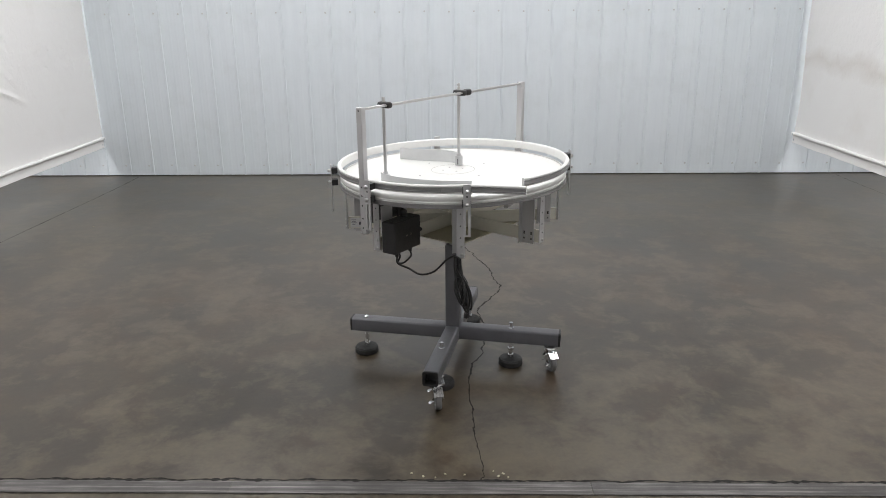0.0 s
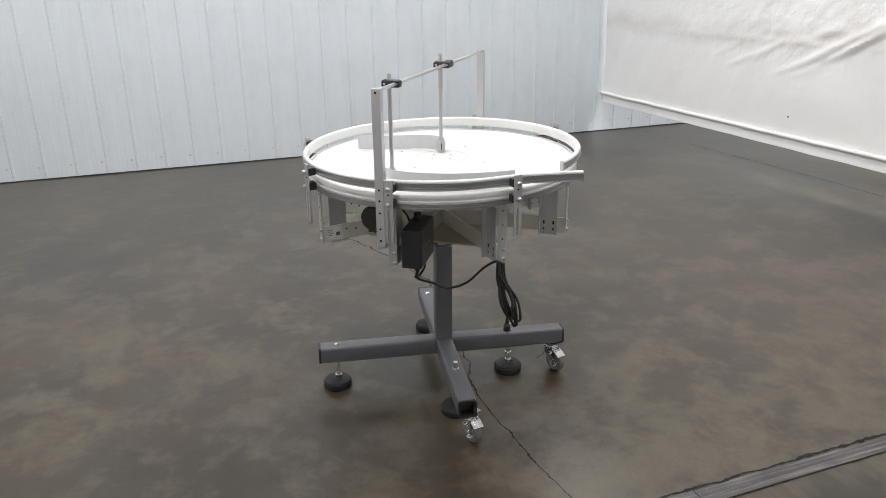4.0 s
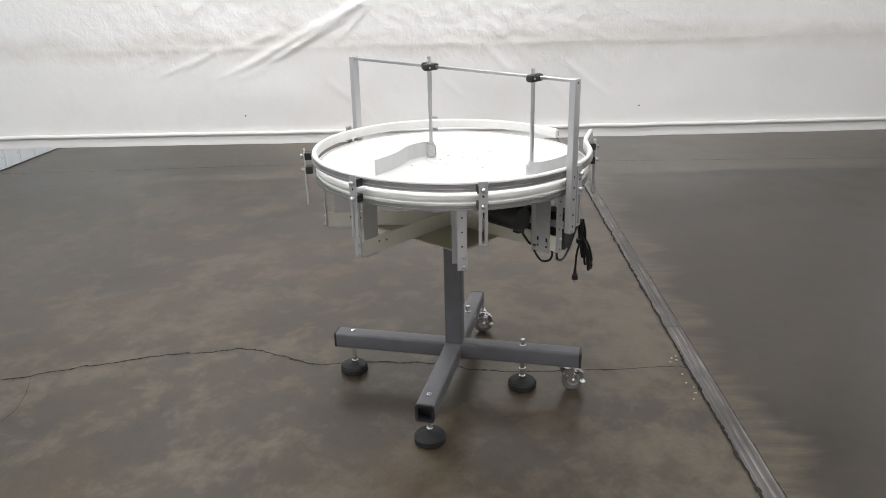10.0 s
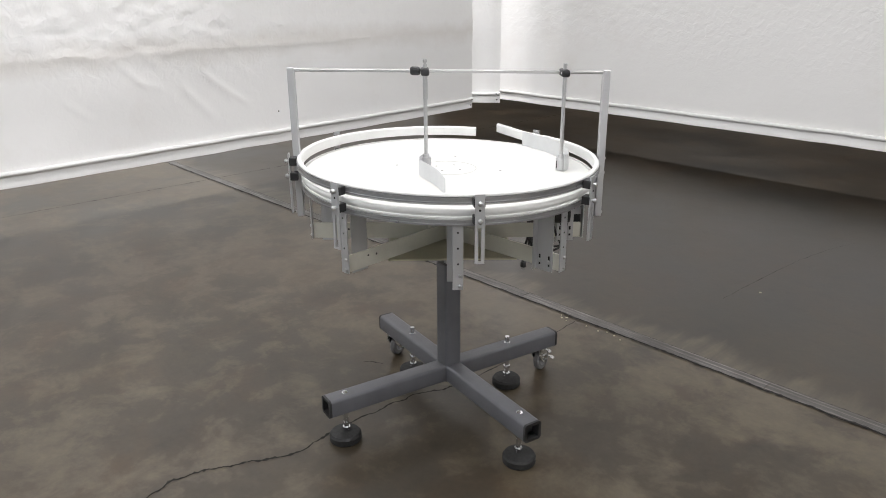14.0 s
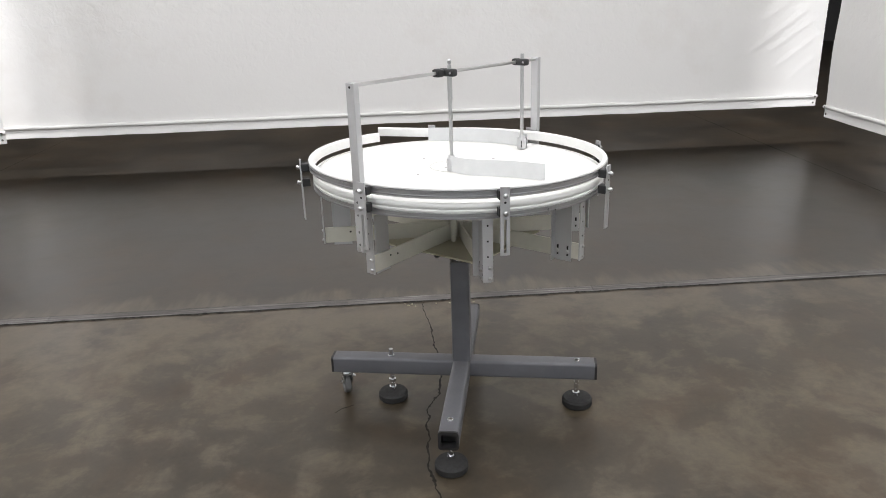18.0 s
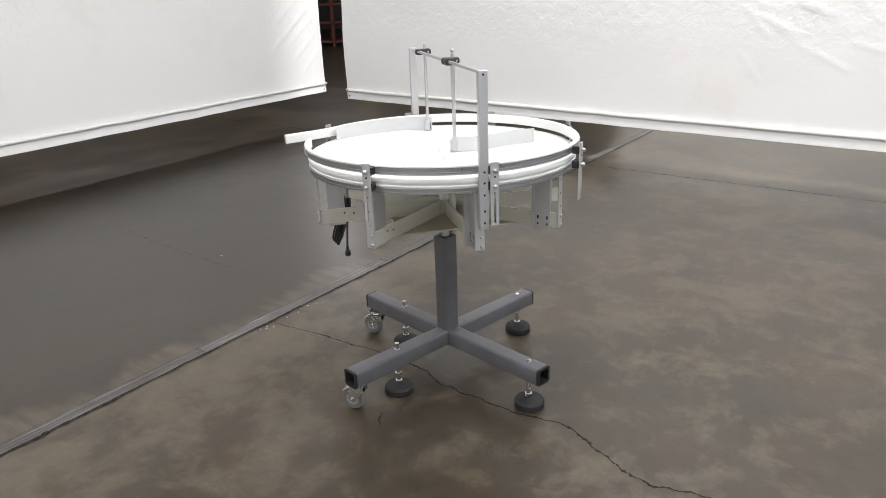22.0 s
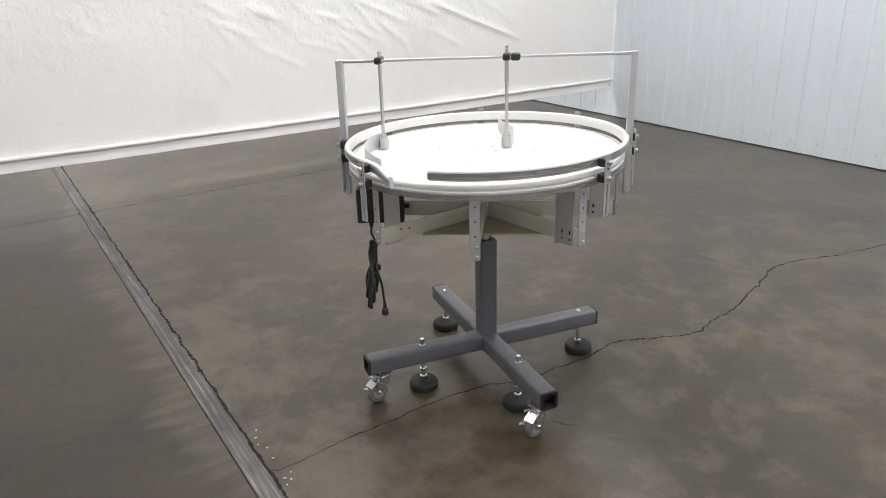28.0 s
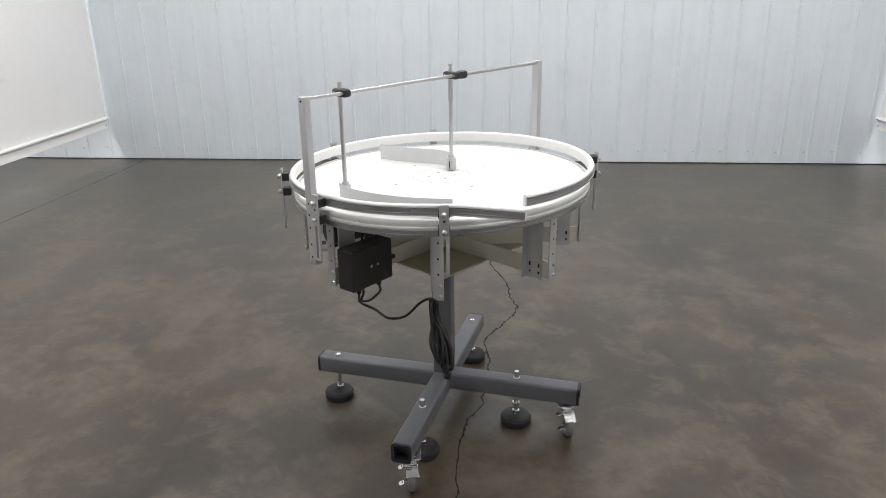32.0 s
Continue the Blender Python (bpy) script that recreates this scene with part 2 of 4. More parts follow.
def painted_wall():
    m = mat("white_metal_panel", (0.66, 0.72, 0.77), 0.45)
    mp = coords(m, (1, 1, 0.12))
    streak = node(m, "ShaderNodeTexNoise", Scale=9.0, Detail=5.0, Roughness=0.6)
    link(m, mp, "Vector", streak, "Vector")
    mp2 = coords(m)
    spot = node(m, "ShaderNodeTexNoise", Scale=3.0, Detail=8.0, Roughness=0.7)
    link(m, mp2, "Vector", spot, "Vector")
    c1 = ramp(m, streak, "Fac", [(0.3, (0.63, 0.68, 0.715)), (0.7, (0.675, 0.725, 0.755))])
    c2 = ramp(m, spot, "Fac", [(0.30, (0.93, 0.93, 0.92)), (0.5, (1, 1, 1))])
    mx = mix(m, "MULTIPLY", 0.8, (c1, "Color"), (c2, "Color"))
    m.node_tree.links.new(mx.outputs[2], bsdf(m).inputs["Base Color"])
    bump(m, spot, "Fac", 0.12, 0.01)
    return m


WALL = painted_wall()


def tarp_cloth(name, dirt):
    """White coated cloth with soft crinkles; dirt: how brown the scuffed band at table height is."""
    m = mat(name, (0.86, 0.85, 0.83), 0.7)
    bsdf(m).inputs["Specular IOR Level"].default_value = 0.3
    mp = coords(m)
    fine = node(m, "ShaderNodeTexNoise", Scale=15.0, Detail=4.0, Roughness=0.5, Distortion=1.0)
    weave = node(m, "ShaderNodeTexNoise", Scale=60.0, Detail=3.0)
    stain = node(m, "ShaderNodeTexNoise", Scale=1.1, Detail=6.0, Roughness=0.65)
    for n in (fine, weave, stain):
        link(m, mp, "Vector", n, "Vector")
    c1 = ramp(m, stain, "Fac", [(0.26, (0.815, 0.80, 0.775)), (0.46, (0.86, 0.855, 0.84))])
    sep = m.node_tree.nodes.new("ShaderNodeSeparateXYZ")
    link(m, mp, "Vector", sep, "Vector")
    h = math_node(m, "MULTIPLY_ADD", (stain, "Fac"), 0.5, (sep, "Z"))
    hh = math_node(m, "SUBTRACT", (h, 0), 1.52)
    hh = math_node(m, "ABSOLUTE", (hh, 0))
    hh = math_node(m, "MULTIPLY_ADD", (hh, 0), -6.5, 1.0, True)
    amt = math_node(m, "MULTIPLY", (hh, 0), dirt)
    c2 = mix(m, "MIX", (amt, 0), (c1, "Color"), (0.50, 0.44, 0.36))
    m.node_tree.links.new(c2.outputs[2], bsdf(m).inputs["Base Color"])
    slack_z = math_node(m, "MULTIPLY_ADD", (stain, "Fac"), 0.6, (sep, "Z"))
    slack_z = math_node(m, "MULTIPLY_ADD", (slack_z, 0), 2.4, -3.0, True)
    slack_z = math_node(m, "MULTIPLY_ADD", (slack_z, 0), 0.85, 0.15)
    folds_h = math_node(m, "MULTIPLY", (fine, "Fac"), (slack_z, 0))
    both = math_node(m, "MULTIPLY_ADD", (weave, "Fac"), 0.05, (folds_h, 0))
    bump(m, both, 0, 0.30, 0.03)
    return m


TARP = tarp_cloth("white_vinyl_tarp", 0.0)
TARP_DIRTY = tarp_cloth("scuffed_vinyl_tarp", 0.28)
# the gloom of the far hall is put into this dark wall colour
UNLIT_WALL = worn("wall_darkened_as_unlit", (0.10, 0.10, 0.10), 0.8, 0.0, 6, 0.2, 0.1)
CEIL = worn("hall_ceiling", (0.55, 0.55, 0.54), 0.8, 0.0, 6, 0.1, 0.1)
# for unseen walls, pale so that the floor under the tarps reflects brighter
BOUNCE_WALL = worn("pale_bounce_wall", (0.60, 0.60, 0.59), 0.7, 0.0, 6, 0.08, 0.1)
DARK_WOOD = worn("dark_pallet_wood", (0.085, 0.058, 0.038), 0.8, 0.0, 22, 0.4, 0.2, (1, 6, 1))
LOAD_WRAP = worn("grey_brown_wrap", (0.13, 0.115, 0.095), 0.7, 0.0, 14, 0.3, 0.2)
RED_OXIDE = worn("red_oxide_paint", (0.17, 0.060, 0.038), 0.6, 0.0, 30, 0.25, 0.08)
YELLOW = worn("yellow_paint", (0.62, 0.40, 0.03), 0.45, 0.0, 40, 0.15, 0.05)


# ---- mesh helpers ----
def part(name, bm, material, parent=None, label="", smooth=False):
    me = bpy.data.meshes.new(name)
    bmesh.ops.recalc_face_normals(bm, faces=bm.faces)
    bm.to_mesh(me)
    bm.free()
    if smooth:
        for p in me.polygons:
            p.use_smooth = True
        me.set_sharp_from_angle(angle=radians(35))
    me.materials.append(material)
    ob = new(name, me)
    ob.parent = parent
    if label:
        ob["label"] = label
    return ob


def thing(name, label, category, at=(0, 0, 0), group=""):
    ob = new(name)
    ob.location = at
    ob.empty_display_size = 0.05
    return tagged(ob, label, category, group)


def box(c, s, m=None, bevel=0.0, bm=None):
    """A box with centre c and size s, turned by m."""
    b = bmesh.new()
    bmesh.ops.create_cube(b, size=1.0, matrix=Matrix.Diagonal((*s, 1)))
    if bevel:
        bmesh.ops.bevel(b, geom=b.edges[:], offset=bevel, segments=2, affect="EDGES", profile=0.5)
    b.transform((m or Matrix()) if m else Matrix.Translation(c))
    if m:
        b.transform(Matrix.Translation(c))
    return joined(bm, b)


def joined(bm, b):
    if bm is None:
        return b
    me = bpy.data.meshes.new("scratch")
    b.to_mesh(me)
    b.free()
    bm.from_mesh(me)
    bpy.data.meshes.remove(me)
    return bm


def rod(a, b, r, n=16, r2=None, bm=None):
    a, b = Vector(a), Vector(b)
    o = bmesh.new()
    bmesh.ops.create_cone(o, cap_ends=True, segments=n, radius1=r, radius2=r if r2 is None else r2, depth=(b - a).length)
    o.transform(Matrix.Translation((a + b) / 2) @ (b - a).to_track_quat("Z", "Y").to_matrix().to_4x4())
    return joined(bm, o)


def lathe(profile, c=(0, 0, 0), n=96, a0=0.0, a1=360.0, bm=None, closed=True):
    """Turns a closed outline of (radius, height) about the upright axis at c, from a0 to a1 degrees."""
    o = bmesh.new()
    full = abs(a1 - a0 - 360) < 1e-6
    steps = n if full else n + 1
    rings = []
    for i in range(steps):
        a = radians(a0 + (a1 - a0) * i / n)
        rings.append([o.verts.new((c[0] + r * math.cos(a), c[1] + r * math.sin(a), c[2] + z)) for r, z in profile])
    k = len(profile)
    for i in range(n):
        p, q = rings[i], rings[(i + 1) % steps]
        for j in range(k if closed else k - 1):
            o.faces.new((p[j], q[j], q[(j + 1) % k], p[(j + 1) % k]))
    if not full and closed:
        o.faces.new(rings[0])
        o.faces.new(rings[-1][::-1])
    return joined(bm, o)


def smooth_path(pts, per=8):
    """A Catmull-Rom curve through the points."""
    p = [Vector(q) for q in pts]
    p = [2 * p[0] - p[1]] + p + [2 * p[-1] - p[-2]]
    out = []
    for i in range(1, len(p) - 2):
        for s in range(per):
            t = s / per
            a, b, c, d = p[i - 1], p[i], p[i + 1], p[i + 2]
            out.append(0.5 * (2 * b + (c - a) * t + (2 * a - 5 * b + 4 * c - d) * t * t + (3 * b - a - 3 * c + d) * t ** 3))
    return out + [p[-2]]


def tube(path, r, n=8, bm=None):
    o = bmesh.new()
    rings, side = [], None
    for i, p in enumerate(path):
        way = (path[min(i + 1, len(path) - 1)] - path[max(i - 1, 0)]).normalized()
        if side is None:
            side = way.orthogonal().normalized()
        side = (side - way * side.dot(way)).normalized()
        up = way.cross(side)
        rings.append([o.verts.new(p + r * (math.cos(2 * math.pi * k / n) * side + math.sin(2 * math.pi * k / n) * up)) for k in range(n)])
    for a, b in zip(rings, rings[1:]):
        for k in range(n):
            o.faces.new((a[k], a[(k + 1) % n], b[(k + 1) % n], b[k]))
    o.faces.new(rings[0][::-1])
    o.faces.new(rings[-1])
    return joined(bm, o)


def sweep(path, profile, bm=None):
    """Carries a closed outline of (outward, height) along a level path of points; outward is to the right of the way."""
    o = bmesh.new()
    rings = []
    for i, p in enumerate(path):
        way = path[min(i + 1, len(path) - 1)] - path[max(i - 1, 0)]
        out = Vector((way.y, -way.x, 0)).normalized()
        rings.append([o.verts.new(Vector((p.x, p.y, 0)) + out * u + Vector((0, 0, p.z + z))) for u, z in profile])
    k = len(profile)
    for a, b in zip(rings, rings[1:]):
        for j in range(k):
            o.faces.new((a[j], b[j], b[(j + 1) % k], a[(j + 1) % k]))
    o.faces.new(rings[0])
    o.faces.new(rings[-1][::-1])
    return joined(bm, o)


def polar(az, r, z=0.0):
    return Vector((r * math.cos(radians(az)), r * math.sin(radians(az)), z))


def facing(az, r, z):
    """A pose at that bearing: x points outward, y along the rim (rising bearing), z up."""
    return Matrix.Translation(polar(az, r, z)) @ Matrix.Rotation(radians(az), 4, "Z")


def rounded(w, h, r, n=4):
    """The outline of a rounded rectangle."""
    pts = []
    for cx, cy, a0 in ((w / 2 - r, h / 2 - r, 0), (-w / 2 + r, h / 2 - r, 90), (-w / 2 + r, -h / 2 + r, 180), (w / 2 - r, -h / 2 + r, 270)):
        for i in range(n + 1):
            a = radians(a0 + 90 * i / n)
            pts.append((cx + r * math.cos(a), cy + r * math.sin(a)))
    return pts


def square_tube(length, w, wall, r=0.012, caps=False):
    """A hollow square tube along x from 0 to length."""
    o = bmesh.new()
    outer, inner = rounded(w, w, r), rounded(w - 2 * wall, w - 2 * wall, max(0.002, r - wall))
    ring = lambda pts, x: [o.verts.new((x, a, b)) for a, b in pts]
    k = len(outer)
    o0, o1, i0, i1 = ring(outer, 0), ring(outer, length), ring(inner, 0), ring(inner, length)
    for j in range(k):
        q = (j + 1) % k
        o.faces.new((o0[j], o0[q], o1[q], o1[j]))
        o.faces.new((i0[j], i1[j], i1[q], i0[q]))
        o.faces.new((o1[j], o1[q], i1[q], i1[j]))
        o.faces.new((o0[j], i0[j], i0[q], o0[q]))
    return o


# ---- setting ----
FLOOR_HALF = 18.0
WALL_Y = 5.08


def floor_z(y):
    """The slab falls a little towards the metal wall."""
    s = min(1.0, max(0.0, (y - 1.2) / 3.9))
    return -0.065 * s * s * (3 - 2 * s)



def build_floor():
    b = bmesh.new()
    bmesh.ops.create_grid(b, x_segments=6, y_segments=180, size=FLOOR_HALF)
    for w in b.verts:
        w.co.z = floor_z(w.co.y)
    f = part("floor", b, CONCRETE)
    return tagged(f, "polished brownish grey concrete slab with worn patches", "floor", kind="structure")


floor = build_floor()


def build_wall():
    """Ribbed sheet wall along x at WALL_Y: flat pans with raised ribs that face the hall."""
    b = bmesh.new()
    pitch, x, pts = 0.282, -0.282 * 64 + 0.02, []
    while x < FLOOR_HALF - 0.3:
        for c in (0.072, 0.150):
            pts += [(x + c - 0.014, 0.0), (x + c - 0.006, -0.0007), (x + c + 0.006, -0.0007), (x + c + 0.014, 0.0)]
        pts += [(x + pitch - 0.060, 0.0), (x + pitch - 0.054, -0.0085), (x + pitch - 0.034, -0.0085), (x + pitch - 0.029, 0.0)]
        x += pitch
    pts.append((x, 0.0))
    lo = [b.verts.new((px, WALL_Y + py, -0.055)) for px, py in pts]
    hi = [b.verts.new((px, WALL_Y + py, 5.05)) for px, py in pts]
    for i in range(len(pts) - 1):
        b.faces.new((lo[i], lo[i + 1], hi[i + 1], hi[i]))
    bl = [b.verts.new((px, WALL_Y + 0.08, -0.055)) for px in (pts[0][0], pts[-1][0])]
    bh = [b.verts.new((px, WALL_Y + 0.08, 5.05)) for px in (pts[0][0], pts[-1][0])]
    b.faces.new((bl[0], bh[0], bh[1], bl[1]))
    b.faces.new((lo[0], hi[0], bh[0], bl[0]))
    b.faces.new((lo[-1], bl[1], bh[1], hi[-1]))
    return tagged(part("wall_north", b, WALL), "white ribbed sheet metal wall panels", "wall", kind="structure")


wall_north = build_wall()
# south and far walls are added, coloured dark for the unlit hall
for nm, c, s, mt, lab in (("wall_south", (0, -FLOOR_HALF, 2.5), (2 * FLOOR_HALF, 0.2, 5.2), UNLIT_WALL, "added far hall wall, coloured dark to stand for the unlit hall"),
                          # two pale walls out of view, added to brighten reflections below the hems
                          ("bounce_wall_east", (9.5, -1.7, 2.5), (0.2, 13.6, 5.2), BOUNCE_WALL, "added unseen pale wall that brightens the floor's reflections"),
                          ("bounce_wall_west", (-9.5, 1.0, 2.5), (0.2, 8.2, 5.2), BOUNCE_WALL, "added unseen pale wall that brightens the floor's reflections"),
                          ("wall_far_east", (FLOOR_HALF, 0, 2.5), (0.2, 2 * FLOOR_HALF, 5.2), UNLIT_WALL, "added far hall wall, coloured dark to stand for the unlit hall"),
                          ("wall_far_west", (-FLOOR_HALF, 0, 2.5), (0.2, 2 * FLOOR_HALF, 5.2), UNLIT_WALL, "added far hall wall, coloured dark to stand for the unlit hall")):
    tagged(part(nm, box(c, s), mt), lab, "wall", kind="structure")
tagged(part("ceiling", box((0, 0, 5.06), (2 * FLOOR_HALF, 2 * FLOOR_HALF, 0.1)), CEIL), "pale hall ceiling", "ceiling", kind="structure")


def tarp(plan, z0, z1, label, wrinkle=0.03, seed=1, folds=(), cloth=None, top=5.01, calm=0.0):
    """A hanging tarp along plan points, seen from the right of the way, with lower-edge heights z0 and z1.
    folds: ridges, each (s0, z0, s1, z1, height, width) by metres along the tarp and height.
    calm: the length, from its start, that hangs smoother."""
    line = smooth_path([Vector((*p, 0)) for p in plan], 60) if len(plan) > 2 else [Vector((*plan[0], 0)).lerp(Vector((*plan[1], 0)), i / 40) for i in range(41)]
    lens = [0.0]
    for p, q in zip(line, line[1:]):
        lens.append(lens[-1] + (q - p).length)
    length = lens[-1]

    def at(s):
        i = max(k for k in range(len(lens) - 1) if lens[k] <= s + 1e-9)
        f = (s - lens[i]) / (lens[i + 1] - lens[i])
        way = (line[i + 1] - line[i]).normalized()
        return line[i].lerp(line[i + 1], f), Vector((way.y, -way.x, 0))

    nu, heights = max(6, int(length / 0.021)), []
    z = 0.0
    while z < 2.0:
        heights.append(z)
        z += 0.021
    heights += [2.1, 2.4, 2.9, 3.3, 3.8, 4.3, top - max(z0, z1)]
    o = bmesh.new()
    grid = []
    for i in range(nu + 1):
        s = length * i / nu
        p, out = at(min(s, length - 1e-6))
        zb = z0 + (z1 - z0) * i / nu
        col = []
        for h in heights:
            zz = min(top, zb + h)
            w = noise.noise(Vector((s * 0.6 + seed * 7, zz * 0.7, seed))) * wrinkle * 1.0
            w += noise.noise(Vector((s * 1.8 + zz * 1.3, zz * 2.0 - s * 0.6, seed + 3))) * wrinkle * 0.22
            rough = max(0.0, noise.noise(Vector((s * 0.5, zz * 0.9, seed + 20))) + 0.35)
            rough *= 1.0 - 0.7 * min(1.0, max(0.0, (calm - s) / 1.2))
            loose = 0.22 + 1.5 * min(1.0, max(0.0, (zz - 1.05 + 0.25 * noise.noise(Vector((s * 0.8, seed, 5)))) / 0.30))
            w += noise.noise(Vector((s * 5.0 - zz * 3.5, zz * 6.0 + s * 2.0, seed + 9))) * wrinkle * 0.15 * rough * loose
            w += noise.noise(Vector((s * 9.0 + zz * 6.0, zz * 13.0 - s * 4.0, seed + 15))) * wrinkle * 0.11 * (rough + 0.25 * (s > calm)) * loose
            w += noise.noise(Vector((s * 3.2 - zz * 1.6, zz * 0.6, seed + 31))) * wrinkle * 0.16
            for s0, h0, s1, h1, tall, wide in folds:
                dx, dz = s1 - s0, h1 - h0
                f = min(1.0, max(0.0, ((s - s0) * dx + (zz - h0) * dz) / (dx * dx + dz * dz)))
                d = math.hypot(s - s0 - f * dx, zz - h0 - f * dz)
                w += tall * math.exp(-(d / wide) ** 2) * min(1.0, 4 * f + 0.15, 4 * (1 - f) + 0.15)
            w *= min(1.0, h / 0.5 + 0.1)
            col.append(o.verts.new(p + out * w + Vector((0, 0, zz))))
        grid.append(col)
    for i in range(nu):
        for j in range(len(heights) - 1):
            o.faces.new((grid[i][j], grid[i + 1][j], grid[i + 1][j + 1], grid[i][j + 1]))
    root = thing("tarp_curtain", label, "tarp", group="tarp curtains round the bay")
    part("sheet", o, cloth or TARP, root, smooth=True)
    steps = max(8, int(length / 0.12))
    edge = []
    for i in range(steps + 1):
        p, _ = at(min(length * i / steps, length - 1e-6))
        edge.append(p + Vector((0, 0, z0 + (z1 - z0) * i / steps + 0.006 * noise.noise(Vector((i * 0.35, seed, 0))))))
    part("hem", sweep(edge, [(-0.004, -0.004), (0.010, -0.004), (0.012, 0.012), (0.009, 0.018), (0.010, 0.078), (0.016, 0.086), (-0.004, 0.086)]), TARP, root, "flat lower hem", smooth=True)
    part("pole_pocket", sweep([e + Vector((0, 0, 0.105)) for e in edge], [(0.016 + 0.021 * math.cos(a), 0.019 * math.sin(a)) for a in np.linspace(0, 2 * math.pi, 12, endpoint=False)]), TARP, root, "rolled pole pocket along the lower edge", smooth=True)
    for s in (0.035, length - 0.035):
        p, out = at(s)
        zb = z0 + (z1 - z0) * s / length
        for h in (0.035, 0.105):
            r = 0.013 if h < 0.08 else 0.038
            part("grommet", rod(p + out * (r - 0.002) + Vector((0, 0, zb + h)), p + out * (r + 0.002) + Vector((0, 0, zb + h)), 0.011, 12), CHROME, root, "metal eyelet")
    return root


corner_folds = [(8.25, 0.92, 9.0, 1.46, 0.009, 0.026), (8.5, 0.95, 9.08, 1.34, 0.008, 0.022), (8.62, 0.80, 9.1, 1.14, 0.008, 0.024), (8.3, 1.22, 8.95, 1.66, 0.008, 0.03), (8.75, 0.62, 9.1, 0.92, 0.006, 0.03), (7.6, 1.1, 8.2, 1.7, 0.005, 0.04)]
tarp([(4.62, -5.12), (-4.525, -5.17)], 0.375, 0.36, "smooth white vinyl tarp curtain hanging clear of the floor", 0.017, 2, corner_folds)
rng = random.Random(5)
slack = [(6.9, 1.46, 8.15, 0.98, 0.018, 0.023), (6.3, 1.62, 7.1, 1.30, 0.013, 0.021), (6.0, 1.55, 6.7, 1.24, 0.011, 0.020)]
for k in range(52):
    s, h = rng.uniform(4.6, 7.8), rng.uniform(1.05, 1.8)
    slack.append((s, h, s + rng.uniform(0.15, 0.5), h - rng.uniform(0.08, 0.30), rng.uniform(0.003, 0.008), rng.uniform(0.018, 0.028)))
crease = [(2.9, 1.02, 4.3, 1.72, 0.022, 0.030), (3.25, 1.10, 4.2, 1.66, 0.019, 0.028), (3.85, 1.25, 4.45, 1.85, 0.010, 0.024), (3.05, 1.02, 4.15, 1.56, 0.009, 0.020), (0.1, 1.22, 9.4, 1.25, 0.006, 0.03)]
for k in range(34):
    s, h = rng.uniform(1.6, 6.8), rng.uniform(0.9, 1.75)
    up = 1 if s < 3.6 else -1
    crease.append((s, h, s + rng.uniform(0.2, 0.7), h + up * rng.uniform(0.1, 0.4), rng.uniform(0.003, 0.008), rng.uniform(0.02, 0.045)))
e_tarp = tarp([(3.99, 5.05), (4.06, 2.1), (4.15, -1.2), (4.30, -4.46)], 0.315, 0.345, "scuffed white vinyl tarp curtain with long diagonal folds", 0.045, 1, crease, TARP_DIRTY)
tarp([(-4.28, -4.545), (-4.22, 0.3), (-4.25, 5.05)], 0.345, 0.295, "white vinyl tarp curtain with slack wrinkles, beside the metal wall", 0.030, 3,
     slack, calm=3.2)
tarp([(4.42, -4.53), (4.26, -4.66), (4.11, -4.76)], 0.39, 0.395, "narrow loose flap of white tarp at the corner", 0.03, 4)
# thin black discs added for two small dark spots on the cloth
for yy, zz in ((2.11, 0.60), (-1.70, 0.63)):
    xx = 4.06 if yy > 0 else 4.165
    spot = part("patch", rod((xx - 0.022, yy, zz), (xx - 0.026, yy, zz), 0.0075, 10), BLACK, e_tarp, "small dark spot on the tarp")
    spot.matrix_parent_inverse = e_tarp.matrix_world.inverted()

# floor strip and saw cuts
strip = new("trim")
tagged(strip, "worn grey steel strip set flush in the concrete floor", "floor strip", kind="structure")
cuts = [-17.4, -11.0, -6.2, -3.1, -0.9, 0.56, 2.28, 5.3, 9.0, 13.0, 17.4]
for xa, xb in zip(cuts, cuts[1:]):
    part("strip_plate", box(((xa + xb) / 2, -1.157, 0.002), (xb - xa - 0.003, 0.079, 0.004), None, 0.0008), SEAM, strip)


def ribbon(name, pts, width, material, label, jitter=0.0, lift=0.0015, seed=0, taper=True):
    """A thin uneven line laid on the floor through plan points."""
    line = smooth_path([Vector((*p, 0)) for p in pts], 22)
    o = bmesh.new()
    rows = []
    for i, p in enumerate(line):
        way = (line[min(i + 1, len(line) - 1)] - line[max(i - 1, 0)]).normalized()
        n = Vector((-way.y, way.x, 0))
        q = p + n * jitter * min(1.15, 0.55 + i / 300) * (noise.noise(Vector((i * 0.13, seed, 0))) + 0.42 * noise.noise(Vector((i * 0.45, seed, 4))))
        w = width * (0.30 + 1.5 * abs(noise.noise(Vector((i * 0.31, seed, 8)))))
        if taper:
            w *= min(1.0, 0.25 + (len(line) - 1 - i) / 25, 0.55 + i / 300)
        zz = floor_z(q.y) + lift
        rows.append([o.verts.new(Vector((q.x, q.y, zz)) + n * w / 2), o.verts.new(Vector((q.x, q.y, zz)) - n * w / 2)])
    for a, b in zip(rows, rows[1:]):
        o.faces.new((a[0], a[1], b[1], b[0]))
    return tagged(part(name, o, material), label, "floor", kind="structure")


